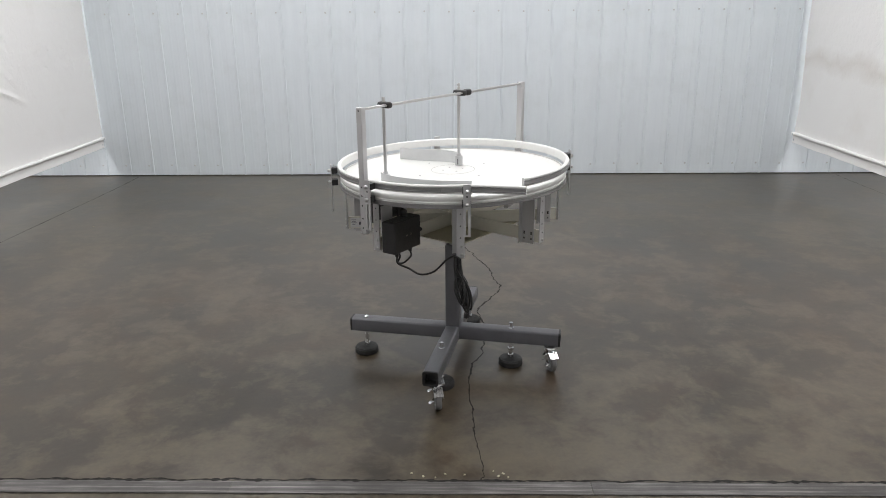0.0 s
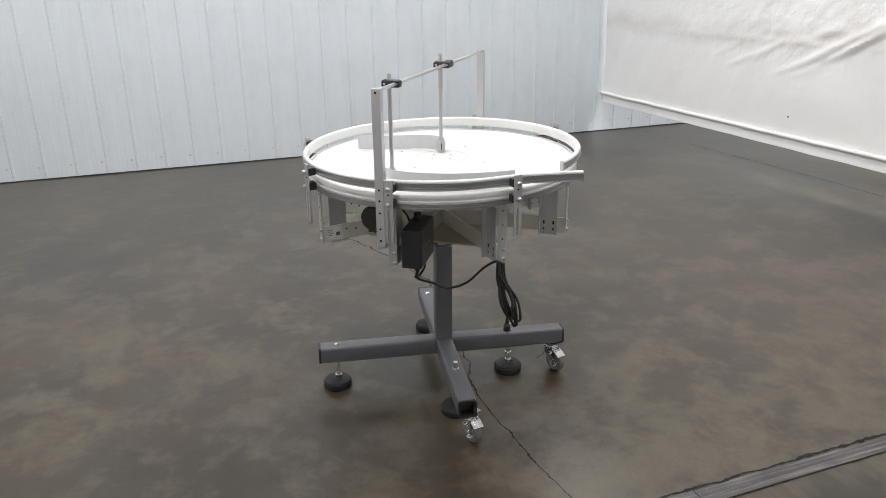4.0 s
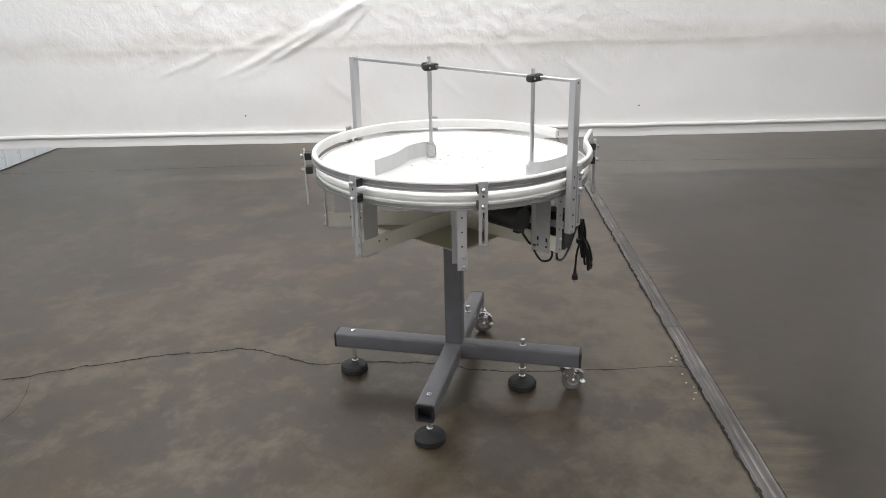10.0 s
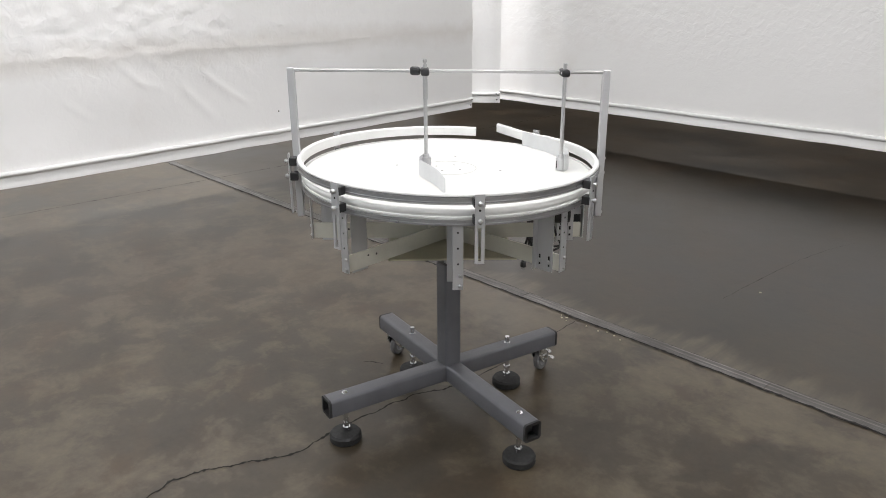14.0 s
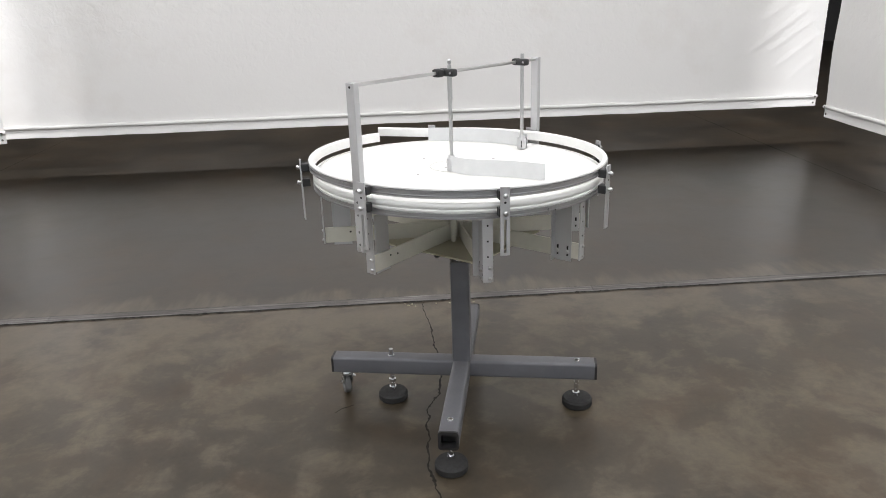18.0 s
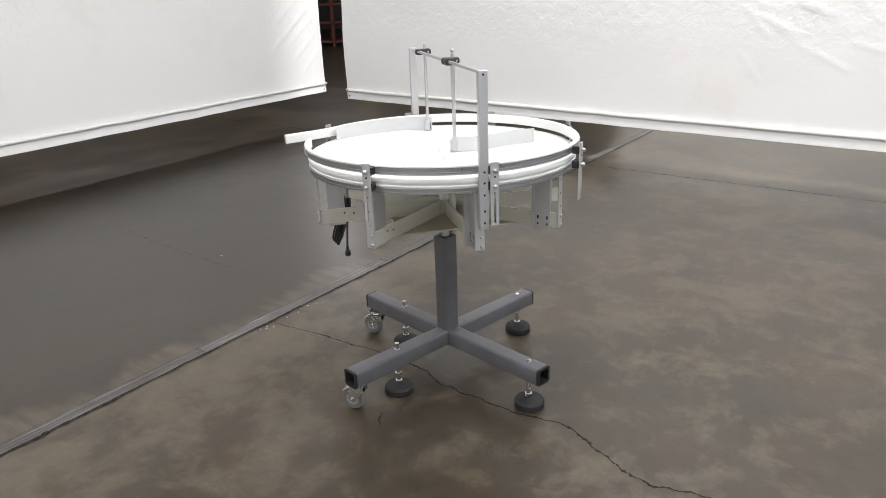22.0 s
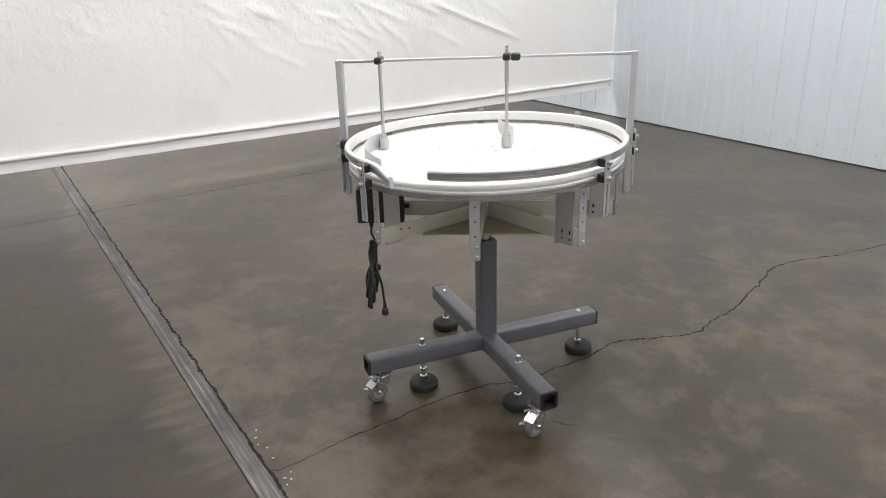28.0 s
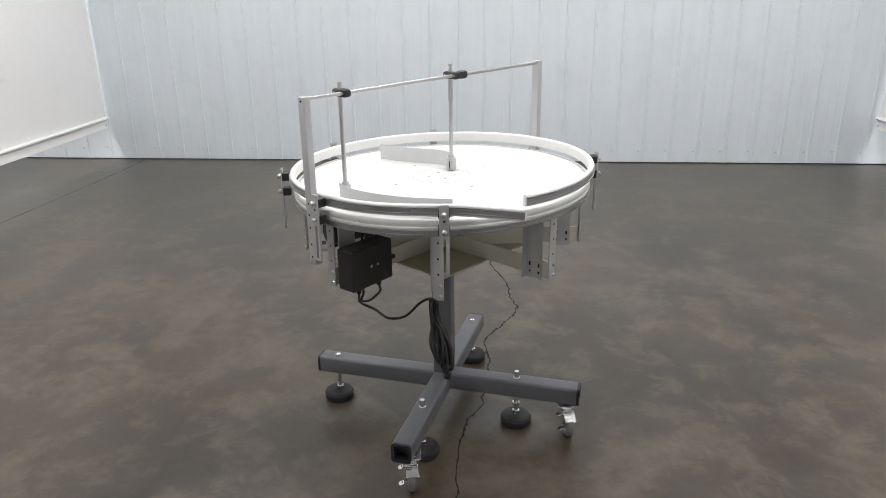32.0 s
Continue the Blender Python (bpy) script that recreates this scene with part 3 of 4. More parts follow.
ribbon("trim", [(0.12, -1.105), (0.13, -1.03), (0.10, -0.78), (0.095, -0.61), (0.08, -0.36), (0.10, -0.08), (0.155, 0.05), (0.17, 0.23), (0.175, 0.50), (0.15, 0.68), (0.23, 0.87), (0.29, 1.0), (0.315, 1.12), (0.275, 1.30), (0.25, 1.50), (0.17, 1.74), (0.10, 1.96), (0.02, 2.20), (0.05, 2.45), (0.12, 2.70), (0.18, 3.10), (0.20, 3.5), (0.30, 4.0)], 0.0140, CRACK, "jagged dark crack across the concrete", 0.016, 0.0015, 1)
ribbon("trim", [(0.02, 2.06), (-0.21, 1.98), (-0.46, 1.98)], 0.0042, CRACK, "hairline branch of the crack", 0.012, 0.0014, 11)
ribbon("trim", [(-0.28, -1.95), (-0.285, -2.2), (-0.31, -2.75), (-0.36, -3.2), (-0.45, -3.55)], 0.0046, CRACK, "hairline crack in the darker slab", 0.014, 0.0014, 12)
ribbon("trim", [(0.485, -0.015), (0.51, 0.0), (0.54, 0.015), (0.565, 0.045)], 0.0150, CRACK, "short dark scuff on the concrete", 0.006, 0.0014, 13)
ribbon("trim", [(x, -1.111) for x in np.linspace(-12, 12, 80)], 0.019, CRACK, "dark broken edge of the concrete beside the steel strip", 0.010, 0.0045, 2, False)
ribbon("trim", [(x, -1.200) for x in np.linspace(-12, 12, 60)], 0.005, CRACK, "dark gap along the steel strip", 0.003, 0.0022, 3, False)
ribbon("trim", [(4.52, y) for y in np.linspace(5.0, -14, 30)], 0.010, CRACK, "saw cut in the concrete slab", 0.002, 0.0015, 4, False)
ribbon("trim", [(-3.85, y) for y in np.linspace(5.0, -14, 30)], 0.0125, CRACK, "saw cut in the concrete slab", 0.002, 0.0015, 5, False)

# wall screws
screw_o = lathe([(0, 0.006), (0.006, 0.005), (0.010, 0.001), (0.010, 0)], (0, 0, 0), 10, closed=False)
screw_o.transform(Matrix.Rotation(radians(90), 4, "X"))
first = part("screw", screw_o, STEEL, wall_north, smooth=True)
first.location = (-0.15, WALL_Y, 0.03)
for k in range(-20, 20):
    for z in (0.062, 1.82):
        if k > -20 or z > 1:
            s = first.copy()
            scene.collection.objects.link(s)
            s.location = (0.02 + 0.282 * k + 0.19, WALL_Y, z + 0.004 * math.sin(k * 2.3))
first.location = (0.02 - 0.282 * 20 + 0.19, WALL_Y, 0.062)

# things far behind the tarps, in the dim hall
FX = -12.5
stand = thing("work_platform", "yellow painted steel work platform in the dim hall", "platform", (FX, -11.0, 0))
part("post", box((0, -0.43, 2.02), (0.20, 0.24, 2.76), None, 0.008), YELLOW, stand, "broad yellow upright")
part("leg", box((0.03, -0.60, 1.16), (0.06, 0.07, 2.32), None, 0.005), YELLOW, stand)
part("leg", box((0.0, 0.93, 1.7), (0.09, 0.09, 3.4), None, 0.006), YELLOW, stand)
part("crossbar", box((0, 0.29, 0.67), (0.05, 1.19, 0.035), None, 0.005), YELLOW, stand)
part("brace", rod((0.05, -0.31, 0.98), (0.05, 0.60, 2.03), 0.026, 10), YELLOW, stand)
for z in (0.93, 1.10, 1.44, 1.78):
    part("rung", box((0.03, -0.76, z), (0.05, 0.25, 0.06), None, 0.004), YELLOW, stand)
part("deck", box((-0.3, 0.24, 3.43), (0.9, 1.7, 0.05), None, 0.003), STEEL, stand)

pallet = thing("wooden_pallet", "dark worn wooden pallet on the hall floor", "pallet", (FX - 0.75, -10.75, 0))
for dx in (-0.42, 0.0, 0.42):
    part("stringer", box((dx, 0, 0.063), (0.09, 1.6, 0.09), None, 0.003), DARK_WOOD, pallet)
    part("base_board", box((dx, 0, 0.009), (0.10, 1.6, 0.018), None, 0.002), DARK_WOOD, pallet)
for n in range(11):
    part("deck_board", box((0, -0.75 + 0.15 * n, 0.119), (0.95, 0.11, 0.022), None, 0.002), DARK_WOOD, pallet)


def sack(y0, y1, z0, z1, slant):
    """One layer of a slumped load, its end sloping back towards the top."""
    o = bmesh.new()
    rows = []
    for k in range(13):
        f = k / 12
        ring = []
        for a in range(24):
            c, d = math.cos(a * math.pi / 12), math.sin(a * math.pi / 12)
            px = 0.47 * math.copysign(abs(c) ** 0.3, c)
            pz = (z0 + z1) / 2 + (z1 - z0) / 2 * math.copysign(abs(d) ** 0.35, d)
            y = y0 + (y1 - y0) * f + slant * (pz - z0) * (1 - f)
            full = min(1.0, 0.80 + 1.2 * math.sin(math.pi * f))
            n = 0.012 * noise.noise(Vector((px * 4, y * 4, pz * 5)))
            ring.append(o.verts.new((px * full + n, y, z0 + (pz - z0) * full + max(0.0, n))))
        rows.append(ring)
    for ra, rb in zip(rows, rows[1:]):
        for a in range(24):
            o.faces.new((ra[a], ra[(a + 1) % 24], rb[(a + 1) % 24], rb[a]))
    o.faces.new(rows[0][::-1])
    o.faces.new(rows[-1])
    bmesh.ops.recalc_face_normals(o, faces=o.faces)
    return o


load = thing("covered_load", "dim grey-brown wrapped load slumped on a pallet", "load", (FX - 0.75, -10.75, 0.13))
part("layer", sack(-0.80, 0.85, 0.0, 0.30, 0.5), LOAD_WRAP, load, smooth=True)
part("layer", sack(-0.60, 0.85, 0.29, 0.62, 0.8), LOAD_WRAP, load, smooth=True)
part("layer", sack(-0.30, 0.85, 0.61, 0.98, 0.9), LOAD_WRAP, load, smooth=True)

rack = thing("storage_rack", "rust-red steel storage rack standing in the dim hall", "rack", (FX - 0.3, -12.95, 0))
for dx in (-0.4, 0.4):
    for dy in (-0.42, 0.42):
        part("upright", box((dx, dy, 1.2), (0.06, 0.06, 2.4), None, 0.004), RED_OXIDE, rack)
for z in (0.12, 0.62, 1.08, 1.6, 2.1):
    part("shelf", box((0, 0, z), (0.86, 0.90, 0.045), None, 0.004), RED_OXIDE, rack)
tagged(part("floor_pole", rod((FX, -11.87, 0), (FX, -11.87, 5.0), 0.03, 12), STEEL), "slim grey steel pole in the dim hall", "pole")

# small chips of concrete left on the floor
CHIPS = ((-0.39, -2.19), (0.19, -1.078), (-0.12, -1.081), (0.21, -1.06), (-3.30, 2.70), (0.05, -1.07), (-0.03, -1.065), (-0.17, -1.06), (0.17, -1.045), (0.23, -1.085), (-0.07, -1.088))
for k, (cx, cy) in enumerate(CHIPS):
    o = box((0, 0, 0), (0.014 - 0.0007 * k, 0.009 - 0.0003 * k, 0.005), Matrix.Rotation(0.9 * k, 4, "Z"), 0.002)
    o.transform(Matrix.Translation((cx, cy, floor_z(cy) + 0.003)))
    tagged(part("concrete_chip", o, CREAM), "tiny pale chip lying on the concrete floor", "debris", group="chips on the floor")


# ---- rotary table ----
ARM_AZ = (79.2, 169.2, 259.2, 349.2)
LEG_AZ = [4.9, 49.9, 94.9, 139.9, 184.9, 229.9, 273.8, 319.9]
BRACKET_AZ = (9.5, 53.5, 99.0, 146.0, 191.5, 231.8, 276.0)
DISC_Z = 1.063
table = thing("rotary_table", "white round accumulation turntable on a grey painted steel pedestal", "machine")

post = square_tube(0.53, 0.078, 0.005)
post.transform(Matrix.Translation((0, 0, 0.136)) @ Matrix.Rotation(radians(79.2), 4, "Z") @ Matrix.Rotation(radians(-90), 4, "Y"))
part("post", post, GREY, table, smooth=True)
part("post_cap", box((0, 0, 0), (0.066, 0.066, 0.012), Matrix.Rotation(radians(79.2), 4, "Z") @ Matrix.Translation((0, 0, 0.66))), BLACK, table)
part("stem", rod((0, 0, 0.655), (0, 0, 0.768), 0.019, 18), STEEL, table, smooth=True)
for az in ARM_AZ:
    m = Matrix.Rotation(radians(az), 4, "Z")
    t = square_tube(0.575 - 0.036, 0.076, 0.006)
    t.transform(m @ Matrix.Translation((0.036, 0, 0.174)))
    arm = part("arm", t, GREY, table, smooth=True)
    plug = square_tube(0.010, 0.0765, 0.011, 0.0125)
    plug.transform(Matrix.Translation((0.567, 0, 0.174)))
    box((0.532, 0, 0.174), (0.010, 0.062, 0.062), None, 0.002, plug)
    inner = square_tube(0.034, 0.0635, 0.003, 0.008)
    inner.transform(Matrix.Translation((0.536, 0, 0.174)))
    joined(plug, inner)
    plug.transform(m)
    part("end_plug", plug, BLACK, arm, "recessed black plastic plug")
    front = az in ARM_AZ[:2]
    r, top = (0.494, 0.216) if front else (0.314, 0.244)
    c = polar(az, r)
    pc = polar(az, r + (0.006 if front else 0.0))
    f = part("foot", rod(c + Vector((0, 0, 0.026)), c + Vector((0, 0, top)), 0.0100, 14), CHROME, table, "threaded levelling foot", smooth=True)
    pad = lathe([(0, 0), (0.060, 0), (0.0645, 0.006), (0.0645, 0.028), (0.058, 0.037), (0.022, 0.043), (0, 0.043)], pc, 40, closed=False)
    part("pad", pad, RUBBER, f, "round black rubber pad", smooth=True)
    nut = rod(c + Vector((0, 0, 0.047)), c + Vector((0, 0, 0.060)), 0.0165, 6)
    part("nut", nut, CHROME, f)
    if not front:
        part("nut", rod(c + Vector((0, 0, 0.086)), c + Vector((0, 0, 0.098)), 0.0165, 6), CHROME, f)
    collar = rod(c + Vector((0, 0, 0.035)), c + Vector((0, 0, 0.047)), 0.011, 16)
    part("collar", collar, CHROME, f, smooth=True)
    if front:
        part("bolt_head", lathe([(0, 0), (0.013, 0), (0.012, 0.005), (0.006, 0.009), (0, 0.009)], c + Vector((0, 0, 0.212)), 18, closed=False), CHROME, f, smooth=True)
    else:
        part("washer", rod(c + Vector((0, 0, 0.2125)), c + Vector((0, 0, 0.2145)), 0.014, 18), CHROME, f)


def caster(az, r, turn):
    """A small swivel caster; y is the way the wheel trails, with the brake pedal above it."""
    c = polar(az, r)
    m = Matrix.Translation(c) @ Matrix.Rotation(radians(turn), 4, "Z")
    root = part("caster", box((0, 0, 0), (0.070, 0.070, 0.004), m @ Matrix.Translation((0, 0, 0.134)), 0.001), CHROME, table, "swivel caster with a brake")
    for dx in (-0.027, 0.027):
        for dy in (-0.027, 0.027):
            o = rod((dx, dy, 0.126), (dx, dy, 0.132), 0.006, 6)
            o.transform(m)
            part("plate_nut", o, CHROME, root)
    part("swivel", lathe([(0, 0.113), (0.027, 0.113), (0.031, 0.121), (0.029, 0.127), (0.022, 0.132), (0, 0.132)], c, 28, closed=False), CHROME, root, smooth=True)
    off, wr = 0.027, 0.0525
    hub_at = m @ Matrix.Translation((0, off, wr)) @ Matrix.Rotation(radians(90), 4, "Y")
    o = lathe([(0.030, -0.0145), (wr - 0.006, -0.0145), (wr - 0.001, -0.009), (wr, 0), (wr - 0.001, 0.009), (wr - 0.006, 0.0145), (0.030, 0.0145)], (0, 0, 0), 44)
    o.transform(hub_at)
    part("wheel", o, TYRE, root, "grey rubber tyre", smooth=True)
    o = lathe([(0, -0.0150), (0.011, -0.0150), (0.013, -0.0120), (0.026, -0.0120), (0.030, -0.0140), (0.030, 0.0140), (0.026, 0.0120), (0.013, 0.0120), (0.011, 0.0150), (0, 0.0150)], (0, 0, 0), 36, closed=False)
    o.transform(hub_at)
    part("wheel_core", o, CORE, root, "pale grey wheel core", smooth=True)
    fork = bmesh.new()
    pts = [(-0.028, 0.114), (0.030, 0.114), (0.044, 0.094), (off + 0.016, wr + 0.004), (off + 0.006, wr - 0.013), (off - 0.008, wr - 0.012), (-0.012, 0.070), (-0.030, 0.096)]
    for sx in (-1, 1):
        o = bmesh.new()
        fa = [o.verts.new((sx * 0.0190, y, z)) for y, z in pts]
        fb = [o.verts.new((sx * 0.0222, y, z)) for y, z in pts]
        o.faces.new(fa), o.faces.new(fb[::-1])
        for i in range(len(pts)):
            j = (i + 1) % len(pts)
            o.faces.new((fa[i], fb[i], fb[j], fa[j]))
        joined(fork, o)
    box((0, 0.001, 0.1125), (0.0444, 0.058, 0.003), None, 0, fork)
    fork.transform(m)
    part("fork", fork, CHROME, root)
    axle = rod((-0.029, off, wr), (0.029, off, wr), 0.0045, 12)
    for sx in (-1, 1):
        rod((sx * 0.0222, off, wr), (sx * 0.0275, off, wr), 0.0085, 6, None, axle)
    axle.transform(m)
    part("axle", axle, CHROME, root)
    pedal = box((0, 0, 0), (0.046, 0.040, 0.004), Matrix.Rotation(radians(-34), 4, "X"), 0.0015)
    pedal.transform(Matrix.Translation((0, 0.056, 0.098)))
    box((0, 0.037, 0.107), (0.036, 0.020, 0.003), None, 0.0008, pedal)
    pedal.transform(m)
    part("brake_pedal", pedal, CHROME, root, "bright brake pedal")
    for z, y in ((0.104, 0.030), (0.058, 0.062)):
        lever = lathe([(0, -0.002), (0.011, -0.002), (0.0125, 0), (0.011, 0.002), (0, 0.002)], (0, 0, 0), 18, closed=False)
        lever.transform(m @ Matrix.Translation((0.040, y, z)) @ Matrix.Rotation(radians(24), 4, "Y"))
        bar = box((0.030, y, z + 0.003), (0.020, 0.012, 0.003), None, 0.0008)
        bar.transform(m)
        part("lever", joined(lever, bar), CHROME, root)


caster(261.2, 0.516, 190)
caster(347.5, 0.525, 194)

# upper frame: plate, spokes, legs; it leans a little, high on the far side of the motor
LEAN = Matrix.Identity(4)
LEAN[2][0], LEAN[2][1] = 0.0215 * math.cos(radians(25)), 0.0215 * math.sin(radians(25))
plate = bmesh.new()
v = [polar(az, 0.342) for az in (5.5, 95.5, 185.5, 275.5)]
lo = [plate.verts.new(p + Vector((0, 0, 0.767))) for p in v]
hi = [plate.verts.new(p + Vector((0, 0, 0.774))) for p in v]
plate.faces.new(lo), plate.faces.new(hi)
for i in range(4):
    plate.faces.new((lo[i], lo[(i + 1) % 4], hi[(i + 1) % 4], hi[i]))
plate.transform(LEAN)
part("hub_plate", plate, CREAM, table, "flat square mounting plate")
part("spindle", rod((0, 0, 0.773), (0, 0, 1.03), 0.022, 20), ALU_DULL, table, smooth=True)


def spoke(az):
    m = LEAN @ Matrix.Rotation(radians(az), 4, "Z")
    o = bmesh.new()
    prof = [(0.02, 0.7745), (0.16, 0.7745), (0.54, 0.776), (0.54, 0.838), (0.16, 0.838), (0.02, 0.838)]
    a = [o.verts.new((x, -0.0035, z)) for x, z in prof]
    b = [o.verts.new((x, 0.0035, z)) for x, z in prof]
    o.faces.new(a), o.faces.new(b[::-1])
    for i in range(6):
        o.faces.new((a[i], b[i], b[(i + 1) % 6], a[(i + 1) % 6]))
    o.transform(m)
    sp = part("spoke", o, ALU_DULL, table, "flat aluminium bar on edge")
    if 180 < az < 190:
        o = box((0.496, 0.0040, 0.806), (0.066, 0.0008, 0.050), None, 0)
        o.transform(m)
        part("name_plate", o, LABEL, sp, "small white printed label")
        for k, wd in enumerate((0.024, 0.020, 0.026, 0.016)):
            o = box((0.512, 0.0046, 0.822 - 0.008 * k), (wd, 0.0004, 0.0024), None, 0)
            o.transform(m)
            part("print_bar", o, PRINT, sp)
        o = box((0.478, 0.0046, 0.802), (0.016, 0.0004, 0.016), None, 0)
        o.transform(m)
        part("print_bar", o, PRINT, sp)
    for rr, zz in ((0.40, 0.812), (0.44, 0.817)):
        h = rod((rr, 0.0030, zz), (rr, 0.0040, zz), 0.004, 10)
        h.transform(m)
        part("hole", h, HOLE, sp)


def leg(az):
    m = LEAN @ Matrix.Rotation(radians(az), 4, "Z")
    bar = box((0.545, 0.0, 0.9005), (0.005, 0.036, 0.247), None, 0.0008)
    bar.transform(m)
    lg = part("leg", bar, ALU, table, "perforated aluminium upright")
    for zz in (0.87, 0.925, 0.98):
        h = rod((0.547, 0, zz), (0.5479, 0, zz), 0.0034, 12)
        h.transform(m)
        part("hole", h, HOLE, lg)
    for zz in (0.7905, 0.8285):
        h = lathe([(0, 0.006), (0.004, 0.0055), (0.0065, 0.002), (0.0068, 0)], (0, 0, 0), 12, closed=False)
        h.transform(m @ Matrix.Translation((0.5475, 0.006, zz)) @ Matrix.Rotation(radians(90), 4, "Y"))
        part("bolt", h, STEEL, lg, smooth=True)
    pl = box((0.472, -0.0065, 0.8715), (0.072, 0.005, 0.216), None, 0.0008)
    box((0.438, -0.018, 0.8715), (0.004, 0.026, 0.216), None, 0.0, pl)
    pl.transform(m)
    sup = part("support_plate", pl, ALU, table, "slotted aluminium support plate")
    for rr in (0.454, 0.494):
        s = rod((rr, -0.0088, 0.800), (rr, -0.0095, 0.800), 0.0085, 14)
        s.transform(m)
        part("washer", s, STEEL, sup)
        s = rod((rr, -0.009, 0.800), (rr, -0.015, 0.800), 0.0055, 6)
        s.transform(m)
        part("bolt", s, STEEL, sup)
        s = box((rr, -0.0091, 0.803), (0.007, 0.0006, 0.040), None, 0)
        s.transform(m)
        part("slot", s, HOLE, sup)
    for zz, rad in ((0.981, 0.012), (0.988, 0.015), (0.996, 0.009)):
        s = rod((0.478, -0.014, zz), (0.478, -0.014, zz + 0.006), rad, 14)
        s.transform(m)
        part("stud", s, STEEL, sup, smooth=True)
    ro = rod((0.470, 0, 1.000), (0.515, 0, 1.000), 0.012, 18)
    ro.transform(m)
    part("roller", ro, STEEL, table, smooth=True)


for az in LEG_AZ:
    spoke(az)
    leg(az)


part("standoff", rod((0.03, 0.072, 0.775), (0.03, 0.072, 1.0), 0.011, 14), ALU_DULL, table, smooth=True)
part("bearing_collar", box((0, 0, 0.905), (0.085, 0.085, 0.026), Matrix.Rotation(radians(28), 4, "Z"), 0.003), ALU_DULL, table)

# disc and rails
level_parts = set(bpy.data.objects)
disc = lathe([(0, 0), (0.550, 0), (0.5545, -0.004), (0.5545, -0.022), (0.550, -0.026), (0, -0.026)], (0, 0, DISC_Z), 128, closed=False)
part("disc", disc, DISC, table, "white plastic turntable disc", smooth=True)
ring = lathe([(0.1085, 0), (0.1115, 0), (0.1115, 0.0006), (0.1085, 0.0006)], (0, 0, DISC_Z), 72)
part("centre_ring", ring, RING_LINE, table, "faint ring of the inset centre cap")
for k in range(4):
    for r, off in ((0.052, 20), (0.205, 38)):
        c = polar(90 * k + off, r, DISC_Z)
        part("screw_hole", rod(c, c + Vector((0, 0, 0.0006)), 0.0050, 14), HOLE_GREY, table)
for z, prof, nm, lab in ((1.0480, [(0.556, -0.002), (0.5660, -0.002), (0.5685, 0.002), (0.5690, 0.008), (0.5675, 0.013), (0.5640, 0.0165), (0.5600, 0.018), (0.556, 0.0175)], "lower_rail", "white plastic rail lip"),
                         (1.0325, [(0.553, 0), (0.5665, 0), (0.568, 0.002), (0.568, 0.0065), (0.5665, 0.0085), (0.553, 0.0085)], "lower_strip", "white plastic rail strip")):
    part(nm, lathe(prof, (0, 0, z), 128), PLASTIC, table, lab, smooth=True)
part("rail_core", lathe([(0.548, 0), (0.5640, 0), (0.5640, 0.027), (0.548, 0.027)], (0, 0, 1.024), 128), PLASTIC, table, "white plastic rail body", smooth=True)
band = lathe([(0.548, 0), (0.5695, 0), (0.5695, 0.0060), (0.5670, 0.0068), (0.5670, 0.0120), (0.5695, 0.0128), (0.5695, 0.0190), (0.548, 0.0190)], (0, 0, 1.0105), 128)
part("lower_channel", band, RAIL, table, "aluminium rail channel", smooth=True)
path = [polar(a, 0.571) for a in np.linspace(303.5, 360 + 272, 150) - 360]
tail = smooth_path([path[-1], Vector((0.062, -0.572, 0)), Vector((0.105, -0.574, 0)), Vector((0.17, -0.588, 0)), Vector((0.315, -0.628, 0))], 8)
path = [Vector((p.x, p.y, 1.090)) for p in path[:-1] + tail]
chan = sweep(path, [(0.003, -0.001), (0.012, -0.001), (0.012, 0.0035), (0.0095, 0.0045), (0.0095, 0.0145), (0.012, 0.0155), (0.012, 0.0185), (0.003, 0.0185)])
part("guide_channel", chan, RAIL, table, "aluminium rail channel", smooth=True)
guide = sweep(path, [(-0.010, -0.009), (0.003, -0.009), (0.003, 0.0205), (0.0085, 0.0208), (0.0090, 0.0240), (0.0075, 0.0275), (0.0040, 0.0300), (-0.0010, 0.0308), (-0.0060, 0.0296), (-0.0090, 0.0265), (-0.0100, 0.0220)])
part("guide_rail", guide, PLASTIC, table, "white plastic guide rail", smooth=True)


def bracket(az):
    m = facing(az, 0.612, 0)
    o = bmesh.new()
    for y in (-0.0105, 0.0105):
        box((0, y, 0.960), (0.006, 0.011, 0.115), None, 0, o)
    box((0, 0, 1.0725), (0.006, 0.032, 0.11), None, 0, o)
    box((0, 0, 0.899), (0.006, 0.032, 0.008), None, 0, o)
    bmesh.ops.remove_doubles(o, verts=o.verts, dist=1e-5)
    o.transform(m)
    br = part("bracket", o, ALU, table, "slotted aluminium rail bracket")
    for z in (1.098, 1.040):
        o = box((-0.016, 0.0, z), (0.030, 0.038, 0.030), None, 0.003)
        o.transform(m)
        part("clamp_block", o, BLACK, br, "black plastic rail clamp")
        o = lathe([(0, 0.0155), (0.005, 0.0148), (0.0085, 0.0110), (0.0092, 0.0065), (0.0062, 0.0060), (0.0062, 0)], (0, 0, 0), 16, closed=False)
        o.transform(m @ Matrix.Translation((0.003, 0, z)) @ Matrix.Rotation(radians(90), 4, "Y"))
        part("bolt", o, STEEL, br, "domed steel bolt", smooth=True)
    o = rod((0.0025, 0, 1.075), (0.0036, 0, 1.075), 0.004, 12)
    o.transform(m)
    part("hole", o, HOLE, br)


for az in BRACKET_AZ:
    bracket(az)

# overhead bar with two deflectors
ENDS = [Vector((-0.402, -0.454, 1.435)), Vector((0.375, 0.453, 1.435))]
